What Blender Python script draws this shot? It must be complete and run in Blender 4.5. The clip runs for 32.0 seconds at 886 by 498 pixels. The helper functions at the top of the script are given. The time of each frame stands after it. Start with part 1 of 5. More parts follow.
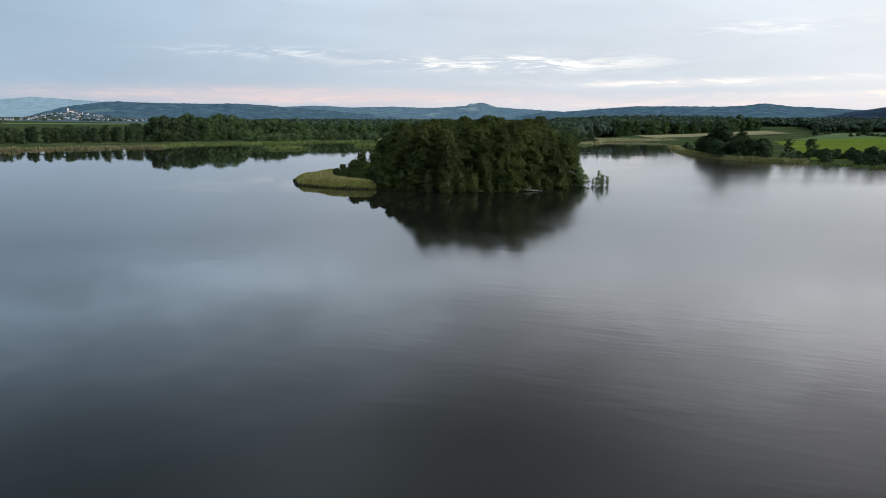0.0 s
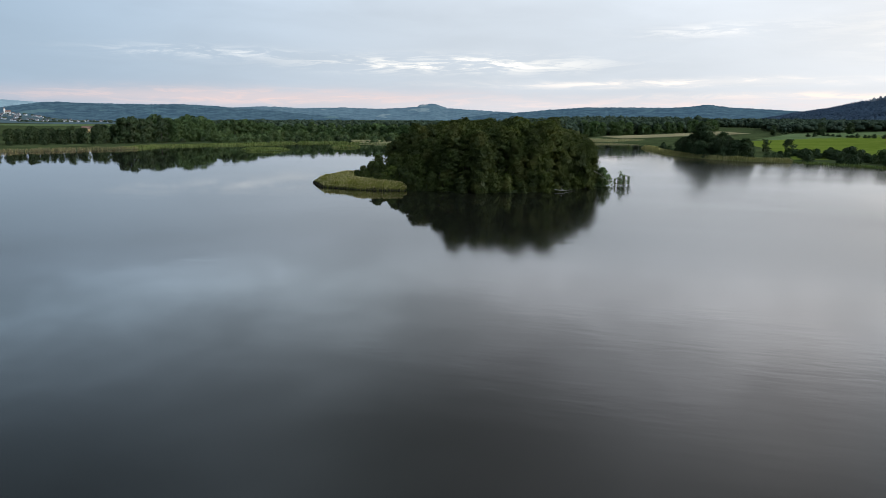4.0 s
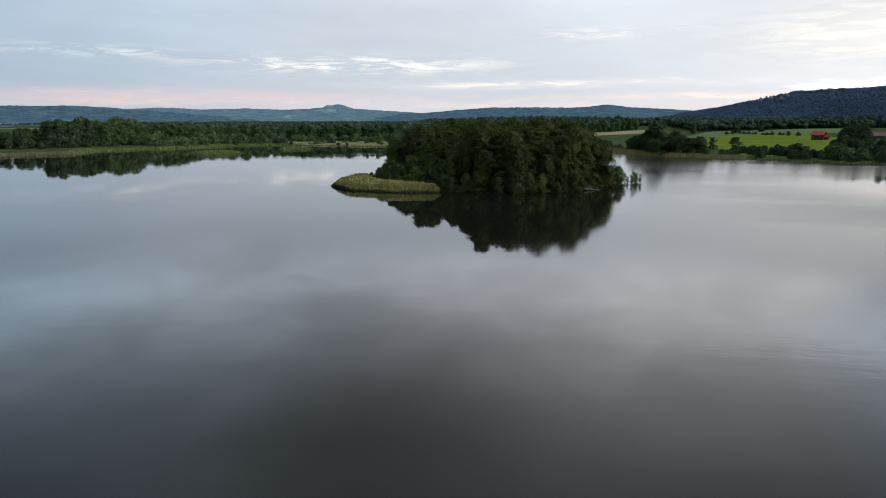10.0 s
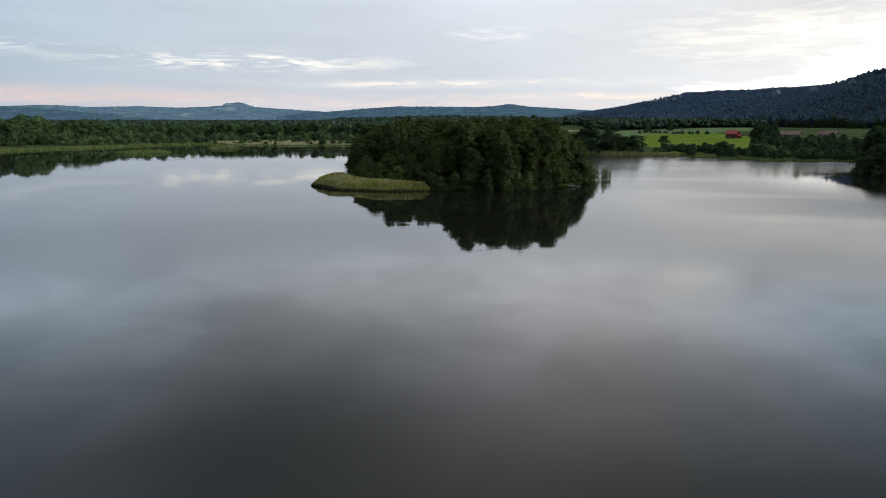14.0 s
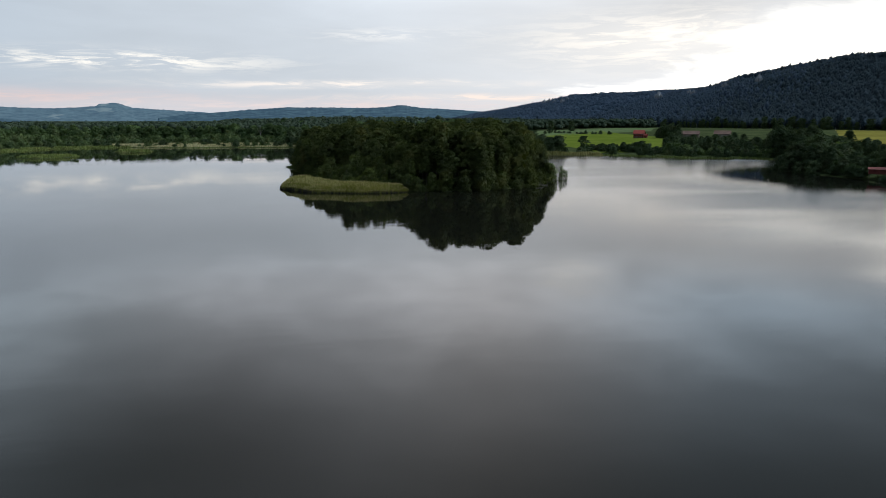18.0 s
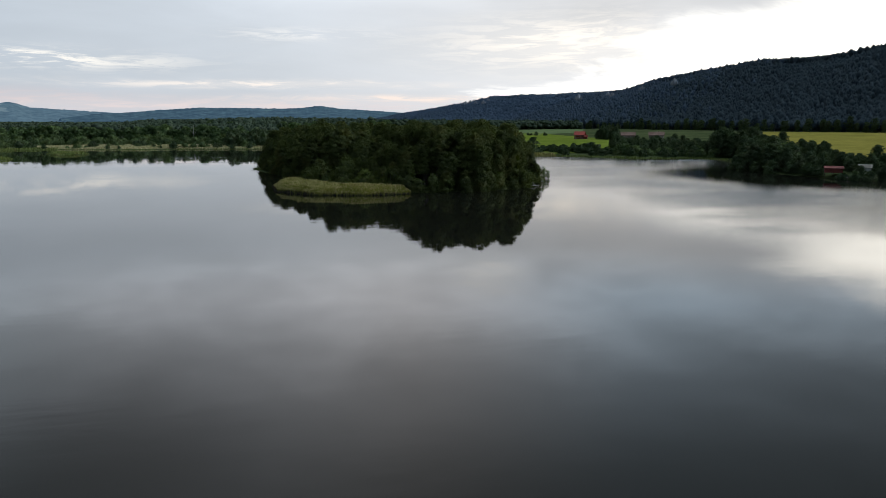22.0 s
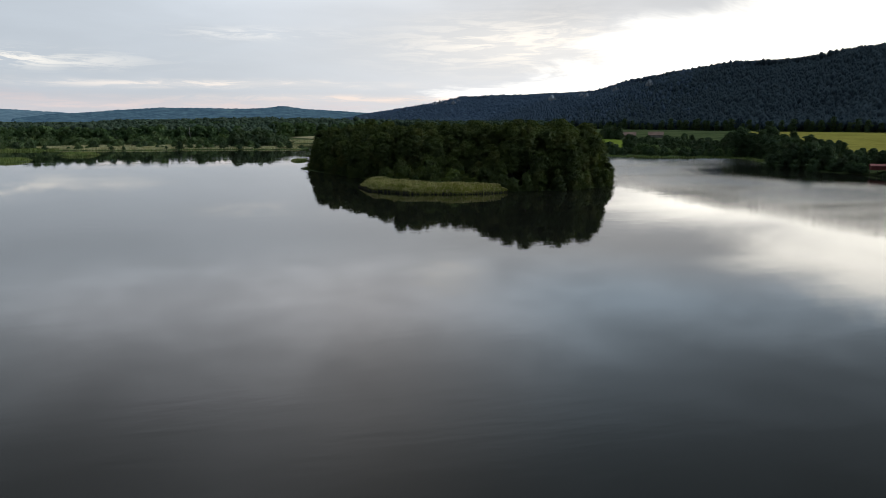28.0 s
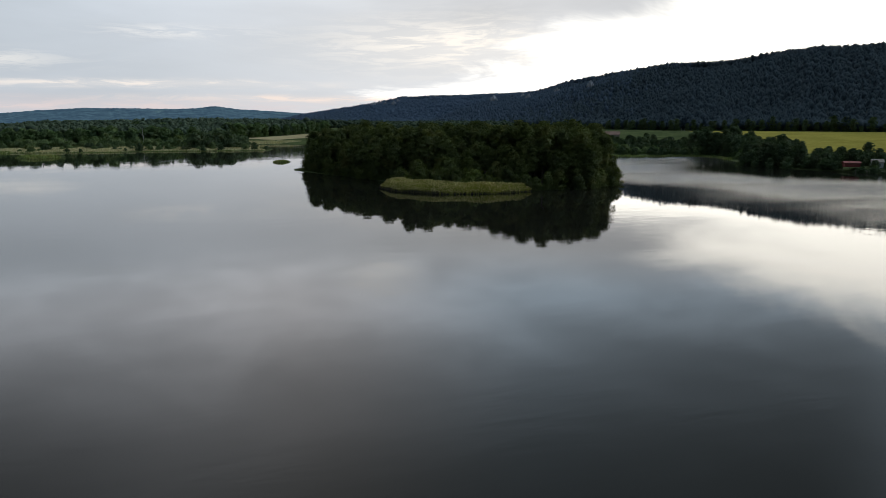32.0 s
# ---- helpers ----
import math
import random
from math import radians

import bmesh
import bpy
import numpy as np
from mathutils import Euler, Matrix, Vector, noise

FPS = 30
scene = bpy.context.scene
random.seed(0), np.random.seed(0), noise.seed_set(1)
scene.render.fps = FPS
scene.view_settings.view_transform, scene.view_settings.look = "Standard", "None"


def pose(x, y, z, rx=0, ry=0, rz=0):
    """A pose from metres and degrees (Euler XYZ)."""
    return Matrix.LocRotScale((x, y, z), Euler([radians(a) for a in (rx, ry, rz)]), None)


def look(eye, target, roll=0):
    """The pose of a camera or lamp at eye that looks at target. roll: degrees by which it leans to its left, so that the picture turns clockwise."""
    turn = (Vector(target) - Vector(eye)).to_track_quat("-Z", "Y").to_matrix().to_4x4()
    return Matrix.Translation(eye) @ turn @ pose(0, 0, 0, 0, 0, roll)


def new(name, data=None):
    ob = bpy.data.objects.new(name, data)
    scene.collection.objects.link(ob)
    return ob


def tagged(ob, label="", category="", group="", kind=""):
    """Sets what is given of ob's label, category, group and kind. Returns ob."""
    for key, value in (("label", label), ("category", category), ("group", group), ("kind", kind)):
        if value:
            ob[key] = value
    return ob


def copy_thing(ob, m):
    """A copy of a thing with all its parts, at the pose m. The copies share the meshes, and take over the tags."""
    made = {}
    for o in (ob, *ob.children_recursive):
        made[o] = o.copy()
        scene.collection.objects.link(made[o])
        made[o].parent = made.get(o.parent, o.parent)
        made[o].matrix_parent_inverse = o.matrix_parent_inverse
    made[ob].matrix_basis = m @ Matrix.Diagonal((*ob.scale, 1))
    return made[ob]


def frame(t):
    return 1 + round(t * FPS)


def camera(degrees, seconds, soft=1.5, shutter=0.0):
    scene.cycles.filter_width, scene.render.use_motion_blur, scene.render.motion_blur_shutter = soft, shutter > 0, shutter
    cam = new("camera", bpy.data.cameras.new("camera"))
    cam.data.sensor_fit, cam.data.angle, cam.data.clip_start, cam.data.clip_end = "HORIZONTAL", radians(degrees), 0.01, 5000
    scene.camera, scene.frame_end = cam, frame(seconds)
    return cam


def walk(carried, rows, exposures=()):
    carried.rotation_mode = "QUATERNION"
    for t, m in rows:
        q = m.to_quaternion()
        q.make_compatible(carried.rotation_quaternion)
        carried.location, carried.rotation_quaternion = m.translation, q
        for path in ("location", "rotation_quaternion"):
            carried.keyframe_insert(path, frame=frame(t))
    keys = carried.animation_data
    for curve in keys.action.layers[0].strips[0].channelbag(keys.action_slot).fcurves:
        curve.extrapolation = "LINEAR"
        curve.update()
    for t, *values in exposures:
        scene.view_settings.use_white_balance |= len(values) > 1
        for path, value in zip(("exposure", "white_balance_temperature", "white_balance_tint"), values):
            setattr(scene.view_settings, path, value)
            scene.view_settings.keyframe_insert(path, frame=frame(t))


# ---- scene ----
cam = camera(64.39, 32.0, soft=0.7)
PATH = [
    (0, pose(33.57, 1.20, 19.95, 79.61, -0.31, 5.30)),
    (0.5, pose(30.67, 1.02, 19.92, 79.62, -0.32, 3.92)),
    (1, pose(27.76, 0.83, 19.89, 79.62, -0.37, 2.89)),
    (1.5, pose(24.84, 0.64, 19.86, 79.63, -0.37, 2.88)),
    (2, pose(21.84, 0.46, 19.83, 79.65, -0.35, 2.46)),
    (2.5, pose(18.76, 0.28, 19.82, 79.66, -0.34, 2.08)),
    (3, pose(15.65, 0.16, 19.82, 79.67, -0.33, 1.72)),
    (3.5, pose(12.52, 0.09, 19.84, 79.69, -0.32, 1.39)),
    (5.5, pose(0.00, -0.00, 19.97, 79.72, -0.23, -0.00)),
    (6, pose(-3.14, 0.03, 20.00, 79.73, -0.22, -0.44)),
    (6.5, pose(-6.29, 0.12, 20.02, 79.73, -0.22, -1.16)),
    (7, pose(-9.43, 0.24, 20.04, 79.71, -0.13, -1.92)),
    (7.5, pose(-12.56, 0.42, 20.05, 79.72, -0.08, -2.74)),
    (8, pose(-15.68, 0.63, 20.05, 79.71, -0.09, -3.57)),
    (8.5, pose(-18.83, 0.88, 20.06, 79.71, -0.06, -4.39)),
    (9, pose(-22.01, 1.15, 20.07, 79.70, -0.06, -5.24)),
    (9.5, pose(-25.22, 1.44, 20.08, 79.72, -0.02, -6.06)),
    (10, pose(-28.41, 1.75, 20.08, 79.75, 0.07, -6.87)),
    (10.5, pose(-31.57, 2.10, 20.06, 79.75, 0.07, -7.71)),
    (11, pose(-34.69, 2.48, 20.04, 79.75, 0.06, -8.56)),
    (11.5, pose(-37.82, 2.93, 20.01, 79.73, -0.00, -9.46)),
    (12, pose(-40.95, 3.43, 19.99, 79.72, 0.03, -10.30)),
    (12.5, pose(-44.06, 3.96, 19.96, 79.69, -0.01, -11.16)),
    (13, pose(-47.16, 4.52, 19.94, 79.70, -0.03, -12.00)),
    (13.5, pose(-50.24, 5.14, 19.93, 79.70, -0.04, -12.81)),
    (14, pose(-53.31, 5.83, 19.94, 79.67, -0.07, -14.82)),
    (14.5, pose(-56.40, 6.62, 19.95, 79.67, -0.10, -17.33)),
    (15, pose(-59.77, 7.60, 19.96, 79.68, -0.06, -18.32)),
    (16.5, pose(-68.89, 10.24, 20.01, 79.72, 0.05, -20.99)),
    (17, pose(-71.98, 11.20, 20.02, 79.73, 0.03, -21.94)),
    (17.5, pose(-75.00, 12.20, 20.03, 79.74, 0.04, -22.91)),
    (18, pose(-77.96, 13.27, 20.03, 79.75, 0.04, -23.87)),
    (18.5, pose(-80.85, 14.40, 20.04, 79.75, 0.02, -24.86)),
    (19, pose(-83.70, 15.60, 20.04, 79.75, 0.03, -25.82)),
    (19.5, pose(-86.50, 16.88, 20.05, 79.75, 0.01, -26.79)),
    (20, pose(-89.29, 18.24, 20.06, 79.78, -0.00, -27.79)),
    (20.5, pose(-92.07, 19.66, 20.07, 79.81, -0.04, -28.83)),
    (21, pose(-94.88, 21.11, 20.09, 79.81, -0.01, -29.88)),
    (21.5, pose(-97.70, 22.59, 20.10, 79.81, -0.04, -30.69)),
    (22, pose(-100.53, 24.07, 20.11, 79.84, -0.06, -30.72)),
    (22.5, pose(-103.40, 25.55, 20.11, 79.86, -0.03, -30.76)),
    (23, pose(-106.27, 27.02, 20.12, 79.89, -0.06, -31.04)),
    (23.5, pose(-109.19, 28.52, 20.12, 79.89, -0.07, -31.29)),
    (24, pose(-112.15, 30.07, 20.11, 79.89, 0.00, -31.41)),
    (24.5, pose(-115.15, 31.66, 20.09, 79.89, 0.07, -31.56)),
    (25, pose(-118.15, 33.30, 20.07, 79.85, -0.04, -31.78)),
    (25.5, pose(-121.15, 34.99, 20.03, 79.86, -0.02, -31.99)),
    (27.5, pose(-133.02, 41.83, 19.87, 79.87, -0.05, -33.47)),
    (28, pose(-135.93, 43.52, 19.85, 79.87, -0.06, -34.15)),
    (28.5, pose(-138.81, 45.21, 19.85, 79.87, -0.03, -34.82)),
    (29, pose(-141.72, 46.92, 19.86, 79.88, 0.00, -35.50)),
    (29.5, pose(-144.69, 48.69, 19.89, 79.88, 0.03, -36.18)),
    (30, pose(-147.69, 50.46, 19.93, 79.88, 0.08, -36.88)),
    (30.5, pose(-150.71, 52.22, 19.97, 79.87, 0.02, -37.56)),
    (31, pose(-153.76, 54.00, 20.01, 79.85, -0.00, -38.27)),
    (31.5, pose(-156.85, 55.79, 20.06, 79.87, 0.05, -38.97)),
    (32, pose(-159.93, 57.57, 20.10, 79.88, 0.07, -39.65)),
]
walk(cam, PATH, exposures=((0, 0.29), (9, 0.23), (16, 0.13), (25, 0.05), (32, -0.03)))

# ---- world, sun ----
world = bpy.data.worlds.new("evening_sky")
scene.world = world
world.use_nodes = True


class Nodes:
    """Small helper for writing node trees."""

    def __init__(self, tree):
        self.tree = tree
        tree.nodes.clear()

    def add(self, node_type, **values):
        node = self.tree.nodes.new(node_type)
        for key, value in values.items():
            if key == "operation":
                node.operation = value
            elif key == "blend":
                node.blend_type = value
            elif key == "kind":
                node.data_type = value
            elif key == "interp":
                node.interpolation_type = value
        return node

    def put(self, socket, value):
        if isinstance(value, bpy.types.NodeSocket):
            self.tree.links.new(value, socket)
        elif value is not None:
            socket.default_value = value

    def math(self, op, a, b=None, c=None, clamp=False):
        n = self.add("ShaderNodeMath", operation=op)
        n.use_clamp = clamp
        for s, v in zip(n.inputs, (a, b, c)):
            self.put(s, v)
        return n.outputs[0]

    def mix(self, fac, a, b, blend="MIX"):
        n = self.add("ShaderNodeMix", kind="RGBA")
        n.blend_type = blend
        self.put(n.inputs[0], fac)
        self.put(n.inputs[6], a if isinstance(a, bpy.types.NodeSocket) else (*a, 1))
        self.put(n.inputs[7], b if isinstance(b, bpy.types.NodeSocket) else (*b, 1))
        return n.outputs[2]

    def ramp(self, value, lo, hi, a=0.0, b=1.0, smooth=True):
        n = self.add("ShaderNodeMapRange")
        n.interpolation_type = "SMOOTHSTEP" if smooth else "LINEAR"
        for s, v in zip(n.inputs, (value, lo, hi, a, b)):
            self.put(s, v)
        return n.outputs[0]

    def noise(self, vector, scale, detail=4.0, rough=0.5, distort=0.0):
        n = self.add("ShaderNodeTexNoise")
        self.put(n.inputs["Vector"], vector)
        n.inputs["Scale"].default_value = scale
        n.inputs["Detail"].default_value = detail
        n.inputs["Roughness"].default_value = rough
        n.inputs["Distortion"].default_value = distort
        return n.outputs["Fac"]

    def combine(self, x, y, z):
        n = self.add("ShaderNodeCombineXYZ")
        for s, v in zip(n.inputs, (x, y, z)):
            self.put(s, v)
        return n.outputs[0]


SUN_AZ, SUN_EL = 104.0, 4.0      # degrees clockwise from +y, above the horizon


def build_sky():
    g = Nodes(world.node_tree)
    tc = g.add("ShaderNodeTexCoord")
    xyz = g.add("ShaderNodeSeparateXYZ")
    g.put(xyz.inputs[0], tc.outputs["Generated"])
    x, y, z = xyz.outputs
    az = g.math("MULTIPLY", g.math("ARCTAN2", x, y), 180 / math.pi)       # degrees, to the right of +y
    el = g.math("MULTIPLY", g.math("ARCSINE", z), 180 / math.pi)
    zz = g.math("ADD", g.math("MAXIMUM", z, 0.0), 0.10)
    u, v = g.math("DIVIDE", x, zz), g.math("DIVIDE", y, zz)
    plane = g.combine(u, v, 0.0)

    sky = g.add("ShaderNodeTexSky")
    sky.sky_type = "NISHITA"
    sky.sun_disc = False
    sky.sun_elevation = radians(SUN_EL)
    sky.sun_rotation = radians(SUN_AZ)
    clear = g.mix(1.0, sky.outputs[0], (0.10, 0.10, 0.10), "MULTIPLY")

    # grey-blue cloud, paler towards the sunset; overhead, out of view, brightened to light the trees
    off = g.math("ABSOLUTE", g.math("SUBTRACT", az, 72.0))
    grey = g.mix(g.ramp(off, 112.0, 62.0), (0.335, 0.45, 0.575), (0.60, 0.66, 0.72))
    grey = g.mix(g.ramp(off, 66.0, 22.0), grey, (0.91, 0.92, 0.93))
    n_big = g.noise(plane, 0.85, 5.0, 0.5, 0.5)
    n_mid = g.noise(g.combine(g.math("MULTIPLY", az, 0.075), g.math("MULTIPLY", el, 0.22), 3.7), 1.0, 5.0, 0.55, 0.5)
    shade = g.math("ADD", g.ramp(n_big, 0.32, 0.68, -0.10, 0.10), g.ramp(n_mid, 0.3, 0.7, -0.05, 0.05))
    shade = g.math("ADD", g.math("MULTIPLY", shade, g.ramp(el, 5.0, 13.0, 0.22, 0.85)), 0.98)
    # above the view: brighter, then darker with height, fitted to the lake's brightness
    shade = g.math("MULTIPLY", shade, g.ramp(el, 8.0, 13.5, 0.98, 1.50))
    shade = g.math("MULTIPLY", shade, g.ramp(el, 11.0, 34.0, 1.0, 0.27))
    # sky gain in stops, added to set the lake's brightness: darker over the sunset side, open at its upper edge
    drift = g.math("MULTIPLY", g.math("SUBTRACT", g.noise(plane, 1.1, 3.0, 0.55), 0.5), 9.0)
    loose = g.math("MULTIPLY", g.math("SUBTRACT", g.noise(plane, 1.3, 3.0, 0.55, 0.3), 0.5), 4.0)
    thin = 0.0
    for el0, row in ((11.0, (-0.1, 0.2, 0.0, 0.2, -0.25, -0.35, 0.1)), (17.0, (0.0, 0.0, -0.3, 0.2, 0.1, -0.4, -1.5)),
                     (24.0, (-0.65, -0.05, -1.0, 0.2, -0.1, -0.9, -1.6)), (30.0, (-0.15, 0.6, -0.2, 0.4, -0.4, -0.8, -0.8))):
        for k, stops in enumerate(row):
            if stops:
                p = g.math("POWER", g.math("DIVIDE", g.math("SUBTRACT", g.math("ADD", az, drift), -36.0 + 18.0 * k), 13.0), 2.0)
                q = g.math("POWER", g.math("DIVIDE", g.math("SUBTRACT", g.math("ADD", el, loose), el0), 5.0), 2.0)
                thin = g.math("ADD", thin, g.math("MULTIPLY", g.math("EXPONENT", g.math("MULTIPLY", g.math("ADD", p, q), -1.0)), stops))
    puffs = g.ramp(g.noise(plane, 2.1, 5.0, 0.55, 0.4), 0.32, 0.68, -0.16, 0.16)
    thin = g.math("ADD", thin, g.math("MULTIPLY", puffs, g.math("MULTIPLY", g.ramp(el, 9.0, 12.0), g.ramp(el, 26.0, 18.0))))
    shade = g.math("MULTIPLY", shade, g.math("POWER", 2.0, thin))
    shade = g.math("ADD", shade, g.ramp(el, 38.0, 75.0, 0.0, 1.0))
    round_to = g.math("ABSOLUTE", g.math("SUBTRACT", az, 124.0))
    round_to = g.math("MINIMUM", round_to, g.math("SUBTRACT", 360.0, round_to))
    behind = g.ramp(round_to, 56.0, 20.0, 0.0, 1.7)                                     # afterglow carried on behind the viewer, brightened to light the island's near side
    shade = g.math("MULTIPLY", shade, g.ramp(az, -100.0, -45.0, 0.42, 1.0))             # dusk away from the sun, out of view, dimmed to darken the island's west side
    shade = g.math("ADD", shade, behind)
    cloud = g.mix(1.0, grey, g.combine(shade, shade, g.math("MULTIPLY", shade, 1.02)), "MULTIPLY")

    high = g.ramp(el, 9.0, 14.0)
    warmth = g.mix(g.ramp(az, 26.0, 50.0), g.mix(g.ramp(az, -10.0, 8.0), (1.10, 1.12, 1.10), (1.16, 1.11, 1.08)), (0.92, 1.10, 1.25))
    cloud = g.mix(high, cloud, g.mix(1.0, cloud, warmth, "MULTIPLY"))
    # streaks between the cloud decks, lit from below the horizon
    sway = g.math("MULTIPLY", g.math("SUBTRACT", g.noise(g.combine(g.math("MULTIPLY", az, 0.06), 0.0, 1.0), 1.0, 3.0, 0.5), 0.5), 1.2)
    wavy = g.math("ADD", el, sway)
    grain = g.noise(g.combine(g.math("MULTIPLY", az, 0.24), g.math("MULTIPLY", wavy, 1.9), 5.0), 1.0, 7.0, 0.66, 0.7)
    wisp = g.ramp(grain, 0.43, 0.62)

    def streak(az0, el0, wide, tall, color, amount, cloud, soft=0.0):
        p = g.math("POWER", g.math("DIVIDE", g.math("SUBTRACT", az, az0), wide), 2.0)
        q = g.math("POWER", g.math("DIVIDE", g.math("SUBTRACT", wavy, el0), tall), 2.0)
        f = g.math("EXPONENT", g.math("MULTIPLY", g.math("ADD", p, q), -1.0))
        f = g.math("MULTIPLY", f, g.math("ADD", g.math("MULTIPLY", wisp, 1.0 - soft), soft))
        return g.mix(g.math("MULTIPLY", f, amount, clamp=True), cloud, color)

    cloud = streak(-16.0, 1.75, 19.0, 0.62, (0.80, 0.62, 0.60), 0.95, cloud, 0.55)
    cloud = streak(14.0, 1.3, 20.0, 0.5, (0.86, 0.74, 0.73), 0.8, cloud, 0.5)
    cloud = streak(0.0, 4.45, 9.0, 0.55, (1.0, 0.98, 0.94), 1.5, cloud)
    cloud = streak(-19.0, 5.0, 6.0, 0.4, (0.78, 0.82, 0.86), 0.9, cloud)
    cloud = streak(17.0, 2.9, 12.0, 0.26, (1.0, 0.93, 0.88), 1.3, cloud, 0.25)
    cloud = streak(31.0, 1.9, 12.0, 0.24, (1.0, 0.87, 0.80), 1.3, cloud, 0.25)
    cloud = streak(20.0, 6.6, 5.0, 0.4, (0.95, 0.95, 0.95), 0.9, cloud)
    cloud = streak(34.5, 12.4, 2.6, 1.3, (1.55, 1.50, 1.42), 0.8, cloud, 0.4)
    cloud = streak(41.0, 6.0, 9.0, 1.8, (1.16, 1.09, 1.00), 1.1, cloud, 0.35)
    # the clear bright sky under the cloud's edge where the sun went down
    edge = g.math("SUBTRACT", 16.5, g.math("MULTIPLY", g.math("ABSOLUTE", g.math("SUBTRACT", az, 78.0)), 0.38))
    wisps = g.ramp(g.noise(plane, 0.8, 6.0, 0.6, 0.6), 0.3, 0.7, -2.5, 2.5, False)
    brk = g.ramp(g.math("SUBTRACT", g.math("ADD", edge, wisps), el), -2.5, 3.0)
    cloud = g.mix(g.math("MULTIPLY", brk, 0.95), cloud, (2.5, 2.40, 2.18))
    total = g.mix(0.92, clear, cloud)
    bg = g.add("ShaderNodeBackground")
    g.put(bg.inputs[0], total)
    bg.inputs[1].default_value = SKY_STRENGTH
    out = g.add("ShaderNodeOutputWorld")
    g.put(out.inputs[0], bg.outputs[0])


SKY_STRENGTH = 1.0
build_sky()
sun = new("sun", bpy.data.lights.new("sun", "SUN"))
sun.data.energy, sun.data.angle, sun.data.color = 0.95, radians(20), (1.0, 0.86, 0.70)
sun.matrix_world = look((math.sin(radians(SUN_AZ)) * 500, math.cos(radians(SUN_AZ)) * 500, 60 + math.tan(radians(14)) * 500), (0, 0, 60))

# ---- materials ----
def material(name):
    m = bpy.data.materials.new(name)
    m.use_nodes = True
    return m, Nodes(m.node_tree)


def finish(g, shader):
    out = g.add("ShaderNodeOutputMaterial")
    g.put(out.inputs[0], shader)


def bump(g, height, strength, distance):
    n = g.add("ShaderNodeBump")
    n.inputs["Strength"].default_value = strength
    n.inputs["Distance"].default_value = distance
    g.put(n.inputs["Height"], height)
    return n.outputs[0]


def principled(g, color, rough, normal=None, spec=0.3, metal=0.0):
    n = g.add("ShaderNodeBsdfPrincipled")
    g.put(n.inputs["Base Color"], color if isinstance(color, bpy.types.NodeSocket) else (*color, 1))
    g.put(n.inputs["Roughness"], rough)
    n.inputs["Specular IOR Level"].default_value = spec
    n.inputs["Metallic"].default_value = metal
    if normal is not None:
        g.put(n.inputs["Normal"], normal)
    return n.outputs[0]


def leafy(name, dark, light, warm, through_light=0.25, island=0.5, tint=(1.1, 1.25, 0.6)):
    """Foliage: colour varies from plant to plant and from leaf spray to leaf spray."""
    m, g = material(name)
    info, geo = g.add("ShaderNodeObjectInfo"), g.add("ShaderNodeNewGeometry")
    crowns = g.ramp(g.noise(geo.outputs["Position"], 0.13, 2.0, 0.5), 0.34, 0.66)
    spread = g.math("ADD", g.math("MULTIPLY", info.outputs["Random"], 0.65 * (1 - island)), g.math("MULTIPLY", geo.outputs["Random Per Island"], 0.65 * island))
    spread = g.math("ADD", spread, g.math("MULTIPLY", crowns, 0.35))
    col = g.mix(spread, dark, light)
    patch = g.noise(geo.outputs["Position"], 0.16, 3.0, 0.5)
    col = g.mix(g.ramp(patch, 0.50, 0.72, 0.0, 0.7), col, warm)
    diff = g.add("ShaderNodeBsdfDiffuse")
    g.put(diff.inputs[0], col)
    trans = g.add("ShaderNodeBsdfTranslucent")
    g.put(trans.inputs[0], g.mix(1.0, col, tint, "MULTIPLY"))
    gl = g.add("ShaderNodeBsdfGlossy")
    gl.inputs["Roughness"].default_value = 0.55
    gl.inputs["Color"].default_value = (0.5, 0.55, 0.5, 1)
    mx = g.add("ShaderNodeMixShader")
    mx.inputs[0].default_value = through_light
    g.put(mx.inputs[1], diff.outputs[0])
    g.put(mx.inputs[2], trans.outputs[0])
    mx2 = g.add("ShaderNodeMixShader")
    mx2.inputs[0].default_value = 0.025
    g.put(mx2.inputs[1], mx.outputs[0])
    g.put(mx2.inputs[2], gl.outputs[0])
    finish(g, mx2.outputs[0])
    return m


def plain(name, a, b, scale, rough=0.8, relief=0.02, spec=0.2):
    """A dull surface with two scales of variation."""
    m, g = material(name)
    geo, info = g.add("ShaderNodeNewGeometry"), g.add("ShaderNodeObjectInfo")
    fine = g.noise(geo.outputs["Position"], scale, 6.0, 0.6)
    broad = g.noise(geo.outputs["Position"], scale * 0.13, 3.0, 0.5)
    mixv = g.math("ADD", g.math("MULTIPLY", fine, 0.5), g.math("MULTIPLY", broad, 0.5))
    col = g.mix(g.ramp(mixv, 0.36, 0.64), a, b)
    tone = g.ramp(info.outputs["Random"], 0.0, 1.0, 0.85, 1.15, False)
    col = g.mix(1.0, col, g.combine(tone, tone, tone), "MULTIPLY")
    finish(g, principled(g, col, rough, bump(g, fine, 0.5, relief), spec if rough < 0.95 else 0.0))
    return m


